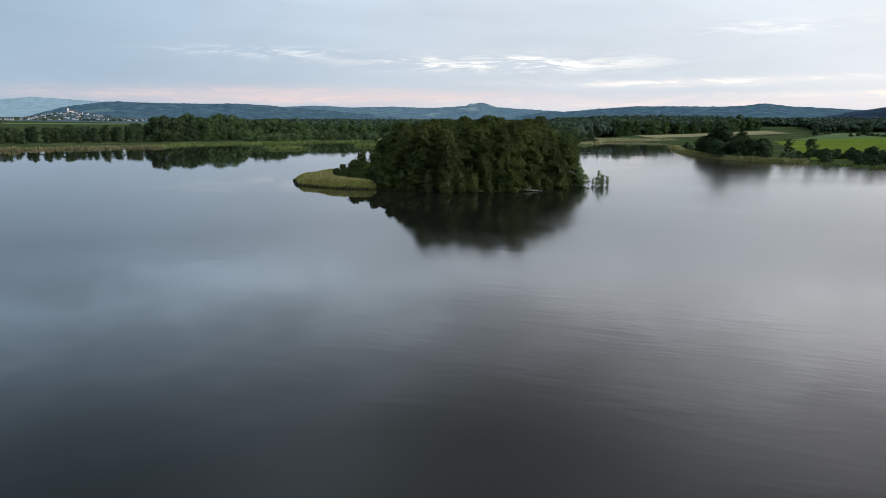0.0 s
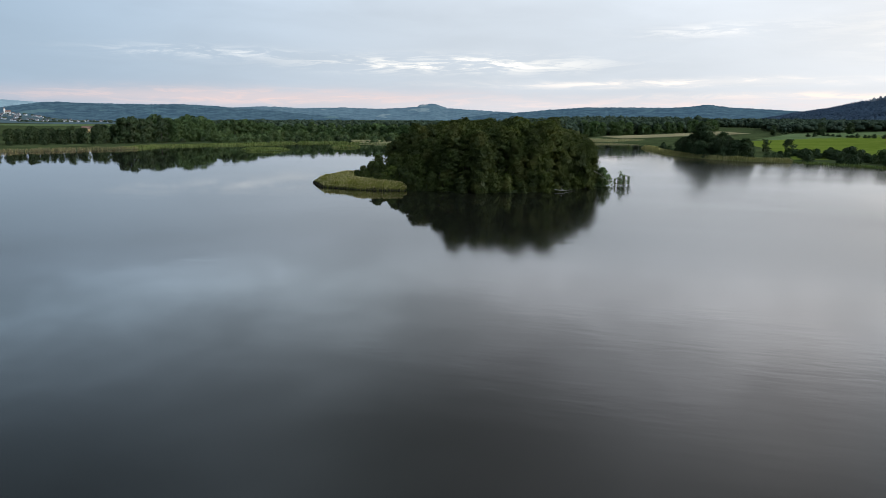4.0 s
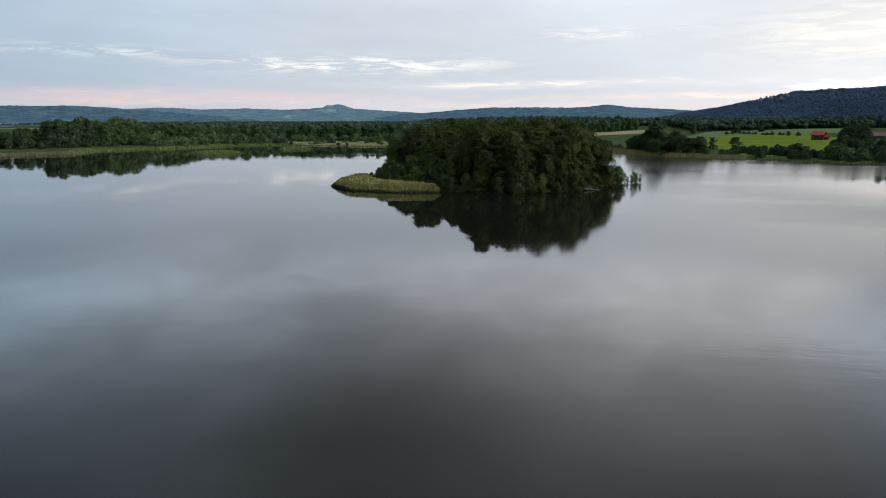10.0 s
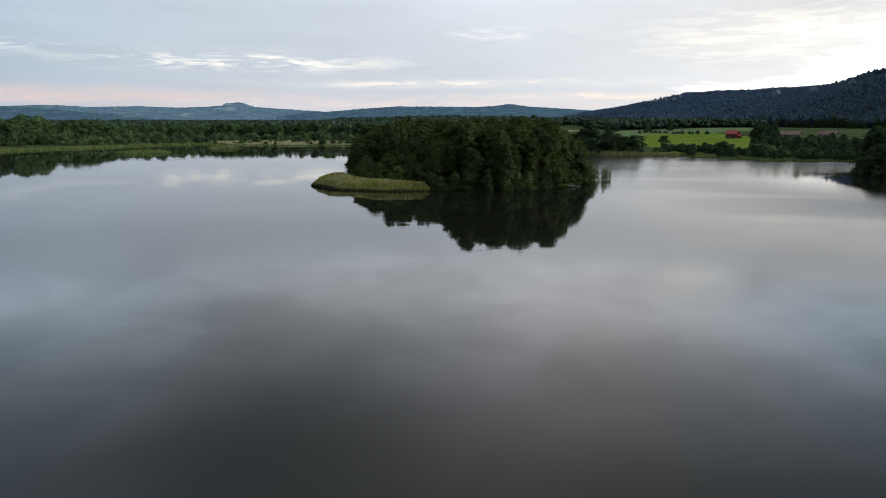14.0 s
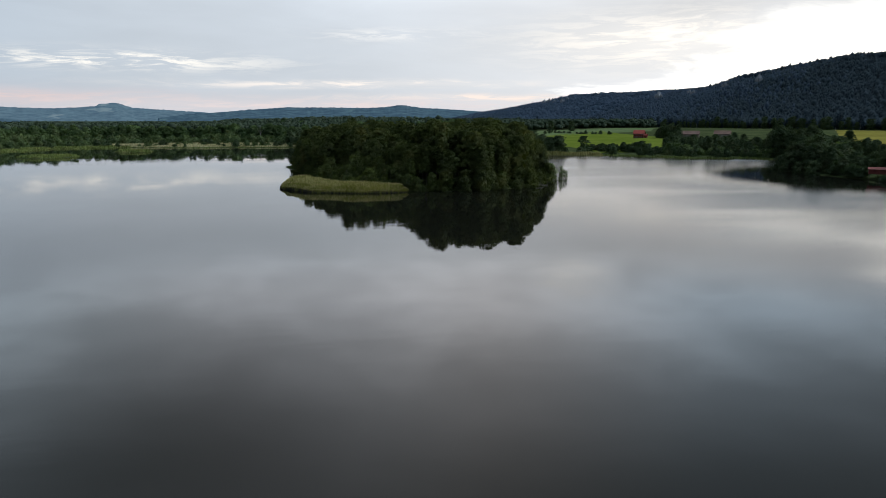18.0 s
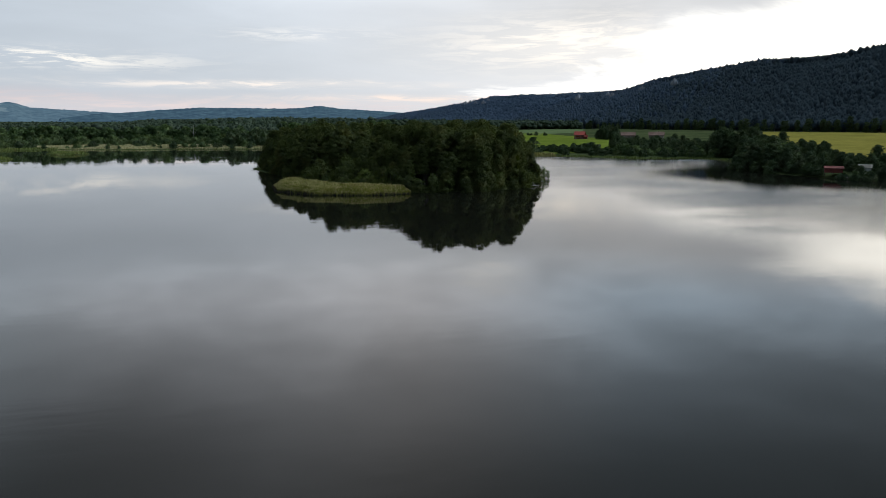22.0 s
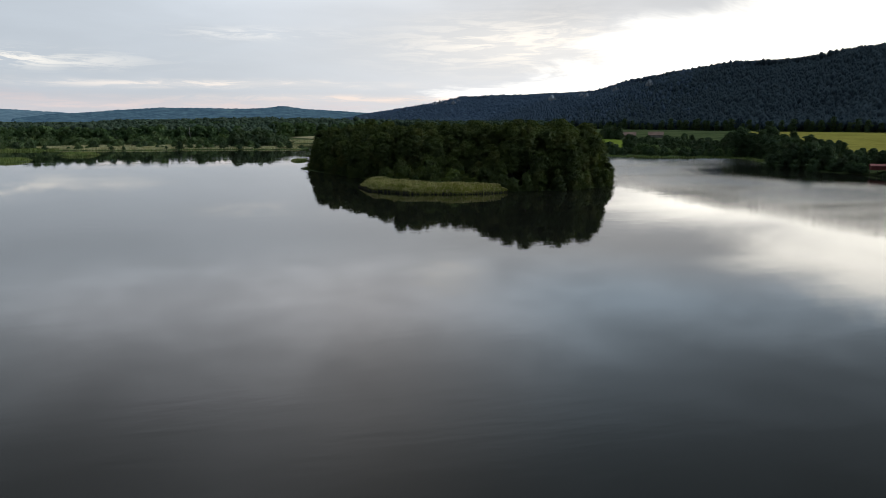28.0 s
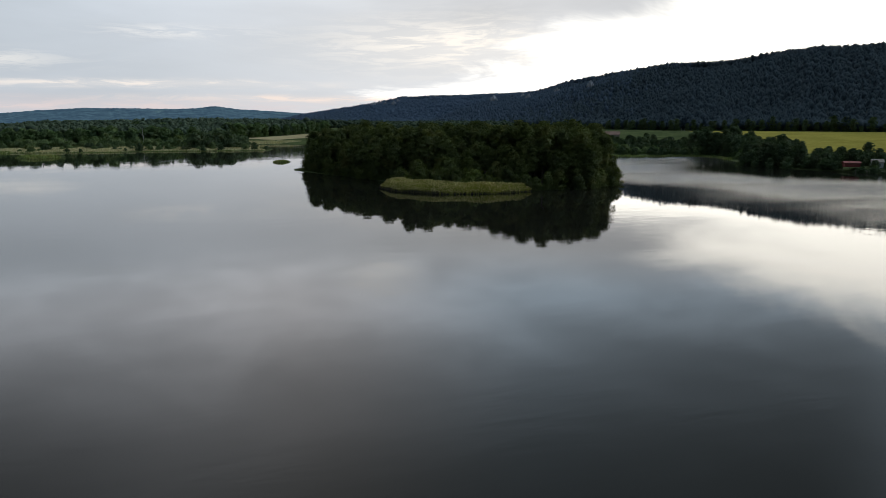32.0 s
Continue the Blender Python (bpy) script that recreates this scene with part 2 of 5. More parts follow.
def water_material():
    m, g = material("lake_water")
    geo = g.add("ShaderNodeNewGeometry")
    pos = geo.outputs["Position"]
    xyz = g.add("ShaderNodeSeparateXYZ")
    g.put(xyz.inputs[0], pos)
    px, py = xyz.outputs[0], xyz.outputs[1]
    # long-crested wind ripples about a metre apart, finer cross ripples, and a slow swell
    across = g.math("SUBTRACT", g.math("MULTIPLY", py, 0.96), g.math("MULTIPLY", px, -0.28))
    along = g.math("SUBTRACT", g.math("MULTIPLY", px, 0.96), g.math("MULTIPLY", py, 0.28))
    turned = g.combine(g.math("MULTIPLY", along, 0.30), across, 0.0)
    ripple = g.noise(turned, 1.4, 2.0, 0.5, 0.35)
    cross = g.noise(g.combine(along, g.math("MULTIPLY", across, 1.5), 4.0), 1.7, 2.0, 0.5, 0.3)
    swell = g.noise(turned, 0.34, 2.0, 0.5, 0.3)
    patch = g.noise(g.combine(g.math("MULTIPLY", along, 0.45), across, 2.0), 0.022, 4.0, 0.6, 0.6)
    wander = g.math("MULTIPLY", g.math("SUBTRACT", g.noise(pos, 0.012, 3.0, 0.55, 0.5), 0.5), 90.0)
    # the eastern bay lies open to the breeze; slicks of smooth water cross it
    shore_side = g.math("SUBTRACT", px, g.math("ADD", -46.0, g.math("MULTIPLY", py, 0.39)))
    bay = g.math("MULTIPLY", g.ramp(g.math("ADD", shore_side, g.math("MULTIPLY", wander, 0.4)), -12.0, 28.0), g.ramp(g.math("ADD", py, wander), 62.0, 112.0))
    slick = g.ramp(g.noise(g.combine(g.math("MULTIPLY", along, 0.25), across, 7.0), 0.030, 3.0, 0.5, 0.4), 0.40, 0.54, 0.75, 1.0)
    east = g.math("POWER", g.math("SUBTRACT", px, 165.0), 2.0)
    north = g.math("POWER", g.math("SUBTRACT", py, 190.0), 2.0)
    lee = g.ramp(g.math("ADD", g.math("POWER", g.math("ADD", east, north), 0.5), g.math("MULTIPLY", wander, 0.4)), 30.0, 85.0)   # calm under the trees by the boathouse
    bay = g.math("MULTIPLY", g.math("MULTIPLY", bay, slick), lee)
    # these run in from the open water to the east
    east_run = g.math("ADD", g.math("MULTIPLY", px, 0.95), g.math("MULTIPLY", py, 0.31))
    east_crest = g.math("SUBTRACT", g.math("MULTIPLY", py, 0.95), g.math("MULTIPLY", px, 0.31))
    chop = g.noise(g.combine(east_run, g.math("MULTIPLY", east_crest, 0.45), 9.0), 2.6, 2.0, 0.5, 0.2)
    breeze = g.math("MULTIPLY", g.ramp(g.math("ADD", px, wander), 0.0, 55.0), g.ramp(py, 125.0, 75.0))
    gust = g.ramp(patch, 0.50, 0.66)
    amount = g.math("ADD", g.math("ADD", 0.13, g.math("MULTIPLY", gust, 0.40)), g.math("MULTIPLY", breeze, 0.42))
    height = g.math("ADD", g.math("MULTIPLY", g.math("ADD", ripple, g.math("MULTIPLY", cross, 0.35)), 0.55), g.math("MULTIPLY", swell, 1.5))
    height = g.math("ADD", g.math("MULTIPLY", height, amount), g.math("MULTIPLY", g.math("MULTIPLY", chop, bay), BAY))
    n = g.add("ShaderNodeBsdfPrincipled")
    silt = g.noise(pos, 0.02, 3.0, 0.5)
    g.put(n.inputs["Base Color"], g.mix(silt, (0.0064, 0.0062, 0.0046), (0.0110, 0.0106, 0.0078)))
    open_water = g.math("MULTIPLY", g.ramp(g.math("ADD", px, g.math("MULTIPLY", wander, 0.5)), 32.0, 50.0), g.ramp(py, 95.0, 150.0))
    far_bay = g.math("MULTIPLY", g.ramp(shore_side, 22.0, 68.0), g.math("MULTIPLY", bay, 0.06))
    rough = g.math("ADD", g.math("MULTIPLY", bay, 0.095), g.math("ADD", far_bay, g.math("MULTIPLY", g.math("MULTIPLY", open_water, lee), 0.03)))
    g.put(n.inputs["Roughness"], g.math("ADD", 0.02, rough))
    # the small waves all run one way, so they blur along their run only
    g.put(n.inputs["Anisotropic"], bay)
    g.put(n.inputs["Tangent"], g.combine(0.974, -0.225, 0.0))
    n.inputs["IOR"].default_value = 1.38
    n.inputs["Specular IOR Level"].default_value = 0.5
    g.put(n.inputs["Normal"], bump(g, height, WAVE, 0.06))
    finish(g, n.outputs[0])
    return m


BAY = 0.40
WAVE = 0.30
MAT_WATER = water_material()
MAT_LEAF_ALDER = leafy("alder_leaves", (0.022, 0.029, 0.008), (0.084, 0.098, 0.019), (0.114, 0.108, 0.028), 0.24)
MAT_LEAF_WILLOW = leafy("willow_leaves", (0.045, 0.072, 0.026), (0.110, 0.150, 0.052), (0.130, 0.145, 0.058))
MAT_LEAF_BUSH = leafy("bank_bush_leaves", (0.045, 0.060, 0.012), (0.120, 0.140, 0.028), (0.140, 0.140, 0.035))
MAT_LEAF_OAK = leafy("woodland_leaves", (0.024, 0.041, 0.015), (0.105, 0.158, 0.052), (0.110, 0.142, 0.056))
MAT_LEAF_DARK = leafy("dark_leaves", (0.030, 0.046, 0.020), (0.068, 0.094, 0.038), (0.080, 0.086, 0.042))
# the ridge's blue haze is put into these leaf colours, stronger with distance
MAT_HAZED_HILL = leafy("hazed_hill_leaves", (0.038, 0.056, 0.070), (0.048, 0.070, 0.086), (0.050, 0.066, 0.074), 0.50, 0.8, (0.95, 1.0, 1.1))
MAT_HAZED_HILL_MID = leafy("hazed_mid_ridge_leaves", (0.052, 0.078, 0.114), (0.070, 0.102, 0.142), (0.078, 0.102, 0.132), 0.45, 0.8, (0.95, 1.0, 1.1))
MAT_HAZED_HILL_FAR = leafy("hazed_far_ridge_leaves", (0.066, 0.100, 0.150), (0.082, 0.122, 0.175), (0.090, 0.122, 0.165), 0.45, 0.8, (0.95, 1.0, 1.1))
MAT_LEAF_FLAT = leafy("far_woodland_leaves", (0.024, 0.038, 0.024), (0.058, 0.080, 0.046), (0.068, 0.082, 0.050), 0.15, 0.8)
MAT_REED = leafy("reed_blades", (0.115, 0.118, 0.020), (0.32, 0.285, 0.055), (0.23, 0.23, 0.040), 0.3, 1.0)
MAT_REED_OLIVE = leafy("olive_reed_blades", (0.17, 0.155, 0.060), (0.40, 0.345, 0.155), (0.36, 0.29, 0.15), 0.3, 1.0)
MAT_REED_TAN = leafy("tan_reed_stems", (0.13, 0.10, 0.055), (0.27, 0.21, 0.12), (0.20, 0.15, 0.08), 0.2, 1.0)
MAT_REED_GREEN = leafy("green_reed_blades", (0.085, 0.110, 0.030), (0.20, 0.235, 0.070), (0.27, 0.25, 0.10), 0.25, 1.0)
MAT_REED_PALE = leafy("pale_reed_blades", (0.27, 0.235, 0.12), (0.50, 0.44, 0.26), (0.40, 0.33, 0.17), 0.2, 1.0)
# dark brown that stands in for the shade low down among the reeds
MAT_REED_SHADE = plain("old_reed_stems", (0.030, 0.024, 0.013), (0.070, 0.055, 0.030), 3.0)
MAT_PLUME = plain("reed_plumes", (0.40, 0.32, 0.11), (0.55, 0.45, 0.18), 3.0)
MAT_BARK = plain("grey_bark", (0.06, 0.05, 0.04), (0.15, 0.13, 0.11), 2.5, 0.9, 0.04)
MAT_DEADWOOD = plain("bleached_dead_wood", (0.20, 0.18, 0.15), (0.38, 0.35, 0.31), 2.0, 0.9, 0.03)
MAT_BIRCH = plain("pale_birch_bark", (0.28, 0.28, 0.28), (0.46, 0.46, 0.46), 1.5, 0.8, 0.02)
MAT_GROUND = plain("marsh_grass_ground", (0.034, 0.045, 0.018), (0.075, 0.088, 0.036), 0.35, 0.95, 0.15)
MAT_FIELD_GREEN = plain("green_meadow", (0.105, 0.140, 0.018), (0.150, 0.180, 0.030), 0.25, 0.95, 0.10)
MAT_FIELD_PALE = plain("mown_pale_meadow", (0.095, 0.130, 0.052), (0.135, 0.165, 0.075), 0.25, 0.95, 0.10)
# blue-grey haze of the distance mixed into the ground colour
MAT_FIELD_HAZY = plain("haze_tinted_gardens", (0.060, 0.090, 0.100), (0.105, 0.140, 0.150), 0.05, 0.95, 0.10)
MAT_FIELD_YELLOW = plain("yellow_crop", (0.17, 0.145, 0.030), (0.245, 0.205, 0.046), 0.25, 0.95, 0.10)
MAT_FIELD_TAN = plain("ripe_grain", (0.24, 0.195, 0.105), (0.33, 0.27, 0.15), 0.25, 0.95, 0.10)
MAT_ROCK = plain("grey_sandstone", (0.17, 0.175, 0.19), (0.34, 0.345, 0.36), 0.25, 0.9, 0.4)
MAT_ROOF_RED = plain("red_roof_tiles", (0.24, 0.042, 0.032), (0.35, 0.066, 0.048), 1.5, 0.75, 0.03)
MAT_ROOF_OLD = plain("faded_red_roof_boards", (0.15, 0.048, 0.040), (0.23, 0.075, 0.060), 1.5, 0.85, 0.03)
MAT_ROOF_BROWN = plain("brown_roof_tiles", (0.14, 0.075, 0.055), (0.22, 0.13, 0.10), 1.2, 0.8, 0.03)
MAT_ROOF_DULL = plain("dark_slate_roof", (0.085, 0.080, 0.082), (0.15, 0.12, 0.115), 1.2, 0.85, 0.03)
MAT_WALL_RED = plain("red_stained_boards", (0.13, 0.030, 0.024), (0.20, 0.050, 0.040), 1.5, 0.8, 0.02)
MAT_WALL_WHITE = plain("white_render", (0.62, 0.60, 0.55), (0.78, 0.76, 0.72), 0.6, 0.85, 0.01)
MAT_WALL_DULL = plain("grey_weathered_render", (0.42, 0.43, 0.45), (0.62, 0.62, 0.62), 0.6, 0.9, 0.01)
MAT_WALL_YELLOW = plain("yellow_render", (0.70, 0.48, 0.20), (0.80, 0.58, 0.30), 0.6, 0.85, 0.01)
MAT_GLASS = plain("dark_window_panes", (0.02, 0.022, 0.025), (0.04, 0.045, 0.05), 1.0, 0.15, 0.0, 0.5)
MAT_PLANK = plain("weathered_planks", (0.16, 0.13, 0.10), (0.28, 0.24, 0.20), 2.0, 0.85, 0.02)


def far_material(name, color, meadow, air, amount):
    """Very distant woods and meadows; the haze of kilometres of evening air is added as glow."""
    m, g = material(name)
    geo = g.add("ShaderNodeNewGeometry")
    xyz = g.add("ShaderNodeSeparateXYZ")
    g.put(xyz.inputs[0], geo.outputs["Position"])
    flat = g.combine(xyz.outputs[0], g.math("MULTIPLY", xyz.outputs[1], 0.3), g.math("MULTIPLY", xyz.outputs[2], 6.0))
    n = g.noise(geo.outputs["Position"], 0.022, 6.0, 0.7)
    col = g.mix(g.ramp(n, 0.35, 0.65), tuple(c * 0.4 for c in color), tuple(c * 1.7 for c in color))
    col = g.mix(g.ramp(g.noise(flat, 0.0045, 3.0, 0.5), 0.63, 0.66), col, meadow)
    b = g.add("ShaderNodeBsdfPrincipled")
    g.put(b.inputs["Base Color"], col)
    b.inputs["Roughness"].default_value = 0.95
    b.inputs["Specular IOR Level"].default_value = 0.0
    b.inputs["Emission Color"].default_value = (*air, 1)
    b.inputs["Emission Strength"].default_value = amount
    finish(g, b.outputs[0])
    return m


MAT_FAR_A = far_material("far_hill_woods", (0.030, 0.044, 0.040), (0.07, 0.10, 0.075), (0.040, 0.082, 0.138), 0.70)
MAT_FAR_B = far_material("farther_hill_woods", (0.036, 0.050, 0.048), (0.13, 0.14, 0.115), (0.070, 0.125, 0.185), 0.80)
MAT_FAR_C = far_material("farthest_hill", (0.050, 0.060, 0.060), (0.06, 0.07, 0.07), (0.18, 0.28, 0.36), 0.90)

# ---- meshes and parts ----
def mesh_from(name, verts, faces, mat, smooth=False):
    """A mesh from numpy arrays; all faces have the same number of corners."""
    verts, faces = np.asarray(verts, np.float32), np.asarray(faces, np.int32)
    me = bpy.data.meshes.new(name)
    me.vertices.add(len(verts))
    me.vertices.foreach_set("co", verts.ravel())
    me.loops.add(faces.size)
    me.loops.foreach_set("vertex_index", faces.ravel())
    me.polygons.add(len(faces))
    me.polygons.foreach_set("loop_start", np.arange(len(faces), dtype=np.int32) * faces.shape[1])
    me.update(calc_edges=True)
    me.polygons.foreach_set("use_smooth", np.full(len(faces), smooth))
    me.materials.append(mat)
    return me


def part(name, data, mat, parent, label=""):
    """Links a bmesh or a mesh as one mesh object under a thing or a part."""
    if isinstance(data, bmesh.types.BMesh):
        me = bpy.data.meshes.new(name)
        data.to_mesh(me)
        data.free()
        me.materials.append(mat)
        data = me
    ob = new(name, data)
    ob.parent = parent
    return tagged(ob, label) if label else ob


def join(pieces):
    """Joins (verts, faces) pairs into one."""
    vs, fs, n = [], [], 0
    for v, f in pieces:
        vs.append(v)
        fs.append(f + n)
        n += len(v)
    return np.concatenate(vs), np.concatenate(fs)


def smooth01(x, a, b):
    t = np.clip((x - a) / (b - a), 0, 1)
    return t * t * (3 - 2 * t)


def value_noise(x, y, seed=0):
    """Smooth lattice noise, -1 to 1, on arrays."""
    xi, yi = np.floor(x).astype(np.int64), np.floor(y).astype(np.int64)
    xf, yf = x - xi, y - yi

    def h(a, b):
        n = (a * 374761393 + b * 668265263 + seed * 974711) & 0x7FFFFFFF
        n = ((n ^ (n >> 13)) * 1274126177) & 0x7FFFFFFF
        return ((n ^ (n >> 16)) & 0xFFFF) / 32767.5 - 1

    u, v = xf * xf * (3 - 2 * xf), yf * yf * (3 - 2 * yf)
    return (h(xi, yi) * (1 - u) + h(xi + 1, yi) * u) * (1 - v) + (h(xi, yi + 1) * (1 - u) + h(xi + 1, yi + 1) * u) * v


def fbm(x, y, octaves=4, seed=0):
    return sum(value_noise(x * 2**k, y * 2**k, seed + k) * 0.5**k for k in range(octaves)) / 1.9


# ---- the plan: lake, islands, heights ----
LAKE = np.array([
    (170, 165), (185, 120), (205, 40), (190, -60), (120, -140), (-60, -170), (-260, -120), (-345, 40), (-345, 260),
    (-300, 380), (-262, 420), (-250, 440), (-228, 464), (-206, 480), (-212, 520), (-181, 556), (-158, 578), (-142, 604),
    (-128, 626), (-100, 634), (-75, 630), (-52, 612), (-28, 597), (6, 592), (40, 577), (62, 561), (80, 553), (98, 580),
    (108, 640), (130, 696), (162, 700), (176, 650), (156, 560), (145, 482), (141, 425), (150, 387), (162, 367), (178, 358),
    (190, 340), (197, 317), (214, 302), (231, 298), (228, 276), (210, 257), (186, 236), (168, 214), (158, 196), (156, 178)], float)
ISLAND = np.array([
    (-8, 204), (5, 199), (16, 196), (28, 197), (39, 203), (50, 213), (57, 226), (60, 245), (58, 285), (45, 322), (20, 349),
    (-8, 351), (-16, 335), (-18, 300), (-19, 268), (-22, 250), (-34, 243), (-37, 228), (-32, 214), (-18, 205)], float)
ISLETS = ((-121, 479, 15, 16), (-76, 540, 11, 13), (13, 401, 5.0, 2.6))     # x, y and half widths of the reed islets


def signed(poly, x, y):
    """Distance to a polygon's edge, positive inside."""
    best, inside = np.full(x.shape, 1e9), np.zeros(x.shape, bool)
    for (ax, ay), (bx, by) in zip(poly, np.roll(poly, -1, 0)):
        dx, dy = bx - ax, by - ay
        t = np.clip(((x - ax) * dx + (y - ay) * dy) / (dx * dx + dy * dy), 0, 1)
        best = np.minimum(best, np.hypot(x - ax - t * dx, y - ay - t * dy))
        if dy:
            inside ^= ((ay > y) != (by > y)) & (x < (y - ay) / dy * dx + ax)
    return np.where(inside, best, -best)


RIDGE_Y = np.array([-4000, -600, 150, 420, 513, 580, 670, 795, 941, 1082, 1190, 1356, 1600, 1827, 1990, 2060, 2400, 3029, 3700], float)
RIDGE_X = np.array([700, 800, 870, 897, 912, 926, 942, 968, 999, 1029, 1053, 1093, 1152, 1207, 1247, 1264, 1364, 1532, 1700], float)
RIDGE_H = np.array([60, 105, 110, 112, 115, 115, 107, 114, 106, 97, 82, 81, 86, 91, 94, 88, 73, 66, 30], float)


def ground_z(x, y):
    """Height of the land and of the lake's bed."""
    x, y = np.asarray(x, float), np.asarray(y, float)
    s = -signed(LAKE, x, y)
    east = smooth01(x, 95, 175)
    land = 0.25 + np.minimum(s, 25) * 0.012 + east * 0.033 * np.minimum(s, 330) + (1 - east) * 0.006 * np.minimum(s, 500)
    r = np.hypot(x, y - 150)
    land = land + 20 * smooth01(r, 2300, 3700) + fbm(x / 60, y / 60, 3, 5) * np.clip(s / 120, 0, 1) * 0.6
    xc, hc = np.interp(y, RIDGE_Y, RIDGE_X), np.interp(y, RIDGE_Y, RIDGE_H)
    width = np.interp(y, [0, 600, 1200, 2200, 3600], [330, 340, 380, 520, 700])
    t = np.clip((xc - x) / width, -1.6, 1)
    front = (1 - t) ** 2 * (1 + 1.1 * t) * (0.96 + 0.10 * fbm(x / 120, y / 120, 3, 9))
    back = 1 - 0.35 * smooth01(-t, 0.05, 1.5)
    hill = np.where(t > 0, np.maximum(front, 0), back)
    z = np.maximum(land, np.where(hc * hill > 0.5, np.maximum(land, hc * hill + 0 * land), land))
    bed = -0.3 - np.minimum(-s, 30) * 0.06
    z = np.where(s > 0, z, bed)
    z = z + 26 * np.exp(-((x + 1640) ** 2 + (y - 2608) ** 2) / 130.0**2) + 7 * np.exp(-((x - 297) ** 2 + (y - 472) ** 2) / 40.0**2) * 0.22
    z = z + np.where(s > 0, 1.7 * np.exp(-((x - 166) ** 2 + (y - 172) ** 2) / 12.0**2), 0)
    isl = signed(ISLAND, x, y)
    z = np.where((s <= 0) & (isl > -6), np.maximum(bed, np.where(isl > 0, -0.12 + np.minimum(isl, 14) * 0.06, isl * 0.25 - 0.12)), z)
    for cx, cy, rx, ry in ISLETS:
        d = 1 - np.hypot((x - cx) / rx, (y - cy) / ry)
        z = np.where((s <= 0) & (d > -0.4), np.maximum(z, np.clip(d, -1, 0.25) * 1.2), z)
    return z


def axis(*runs):
    return np.unique(np.concatenate([np.arange(a, b, c) for a, b, c in runs]).astype(float))


def sheet(xs, ys, lift=0.0):
    gx, gy = np.meshgrid(xs, ys)
    v = np.stack([gx, gy, ground_z(gx, gy) + lift], -1).reshape(-1, 3)
    i = np.arange(len(ys) * len(xs)).reshape(len(ys), len(xs))
    f = np.stack([i[:-1, :-1], i[:-1, 1:], i[1:, 1:], i[1:, :-1]], -1).reshape(-1, 4)
    return v, f


gx = axis((-4900, -500, 110), (-500, -60, 6), (-60, 90, 4), (90, 620, 6), (620, 1420, 16), (1420, 4901, 116))
gy = axis((-4900, -300, 150), (-300, 150, 20), (150, 760, 5), (760, 2420, 20), (2420, 4901, 124))
v, f = sheet(gx, gy)
tagged(new("ground", mesh_from("ground", v, f, MAT_GROUND, True)), "grassy marshland and meadow ground round the lake", "ground", kind="structure")

# the lake's surface: one level sheet a little wider than the lake, cut by the banks
wx, wy = np.linspace(-380, 260, 33), np.linspace(-190, 730, 47)
gxx, gyy = np.meshgrid(wx, wy)
i = np.arange(gxx.size).reshape(gxx.shape)
tagged(new("lake_water", mesh_from("lake_water", np.stack([gxx, gyy, 0 * gxx], -1).reshape(-1, 3),
           np.stack([i[:-1, :-1], i[:-1, 1:], i[1:, 1:], i[1:, :-1]], -1).reshape(-1, 4), MAT_WATER, True)),
       "calm dark lake mirroring the cloudy evening sky", "lake", kind="structure")


# ---- far hills ----
def far_hills(name, label, mat, crest, depth, seed):
    """A distant wooded range: crest points (x, y, height), falling away to the front and the back."""
    c = np.array(crest, float)
    along = np.r_[0, np.cumsum(np.hypot(*np.diff(c[:, :2], axis=0).T))]
    t = np.linspace(0, along[-1], 420)
    x, y, h = (np.interp(t, along, c[:, k]) for k in range(3))
    h = h + 2.2 * fbm(t / 90, t * 0 + seed, 4, seed) + 2.4 * np.abs(value_noise(t / 13, t * 0, seed + 7)) - 1.5
    toward = np.stack([-x, 150 - y], -1)
    toward /= np.linalg.norm(toward, axis=1)[:, None]
    rows = []
    for d, k in ((-500, 0.3), (-160, 0.85), (0, 1), (0.06, 0.93), (0.2, 0.80), (0.4, 0.60), (0.65, 0.36), (0.85, 0.20), (1, 0.0)):
        off = d if d <= 0 else d * depth
        z = h * k + (fbm(t / 140, t * 0 + off / 90, 4, seed + 3) * 10 * (0 < d < 1))
        rows.append(np.stack([x + toward[:, 0] * off, y + toward[:, 1] * off, z if d < 1 else 0 * h - 5], -1))
    v = np.concatenate(rows)
    i = np.arange(len(v)).reshape(len(rows), len(t))
    f = np.stack([i[:-1, :-1], i[1:, :-1], i[1:, 1:], i[:-1, 1:]], -1).reshape(-1, 4)
    return tagged(new(name, mesh_from(name, v, f, mat, True)), label, "hills", kind="structure")


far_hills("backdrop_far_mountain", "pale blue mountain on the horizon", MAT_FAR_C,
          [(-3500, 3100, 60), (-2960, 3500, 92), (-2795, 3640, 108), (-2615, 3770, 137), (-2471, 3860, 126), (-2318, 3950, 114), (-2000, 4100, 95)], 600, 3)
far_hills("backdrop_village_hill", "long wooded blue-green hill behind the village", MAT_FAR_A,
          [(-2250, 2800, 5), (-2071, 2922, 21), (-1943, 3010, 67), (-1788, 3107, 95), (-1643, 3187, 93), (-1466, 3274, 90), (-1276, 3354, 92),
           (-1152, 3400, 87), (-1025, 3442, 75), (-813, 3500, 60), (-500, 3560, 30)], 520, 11)
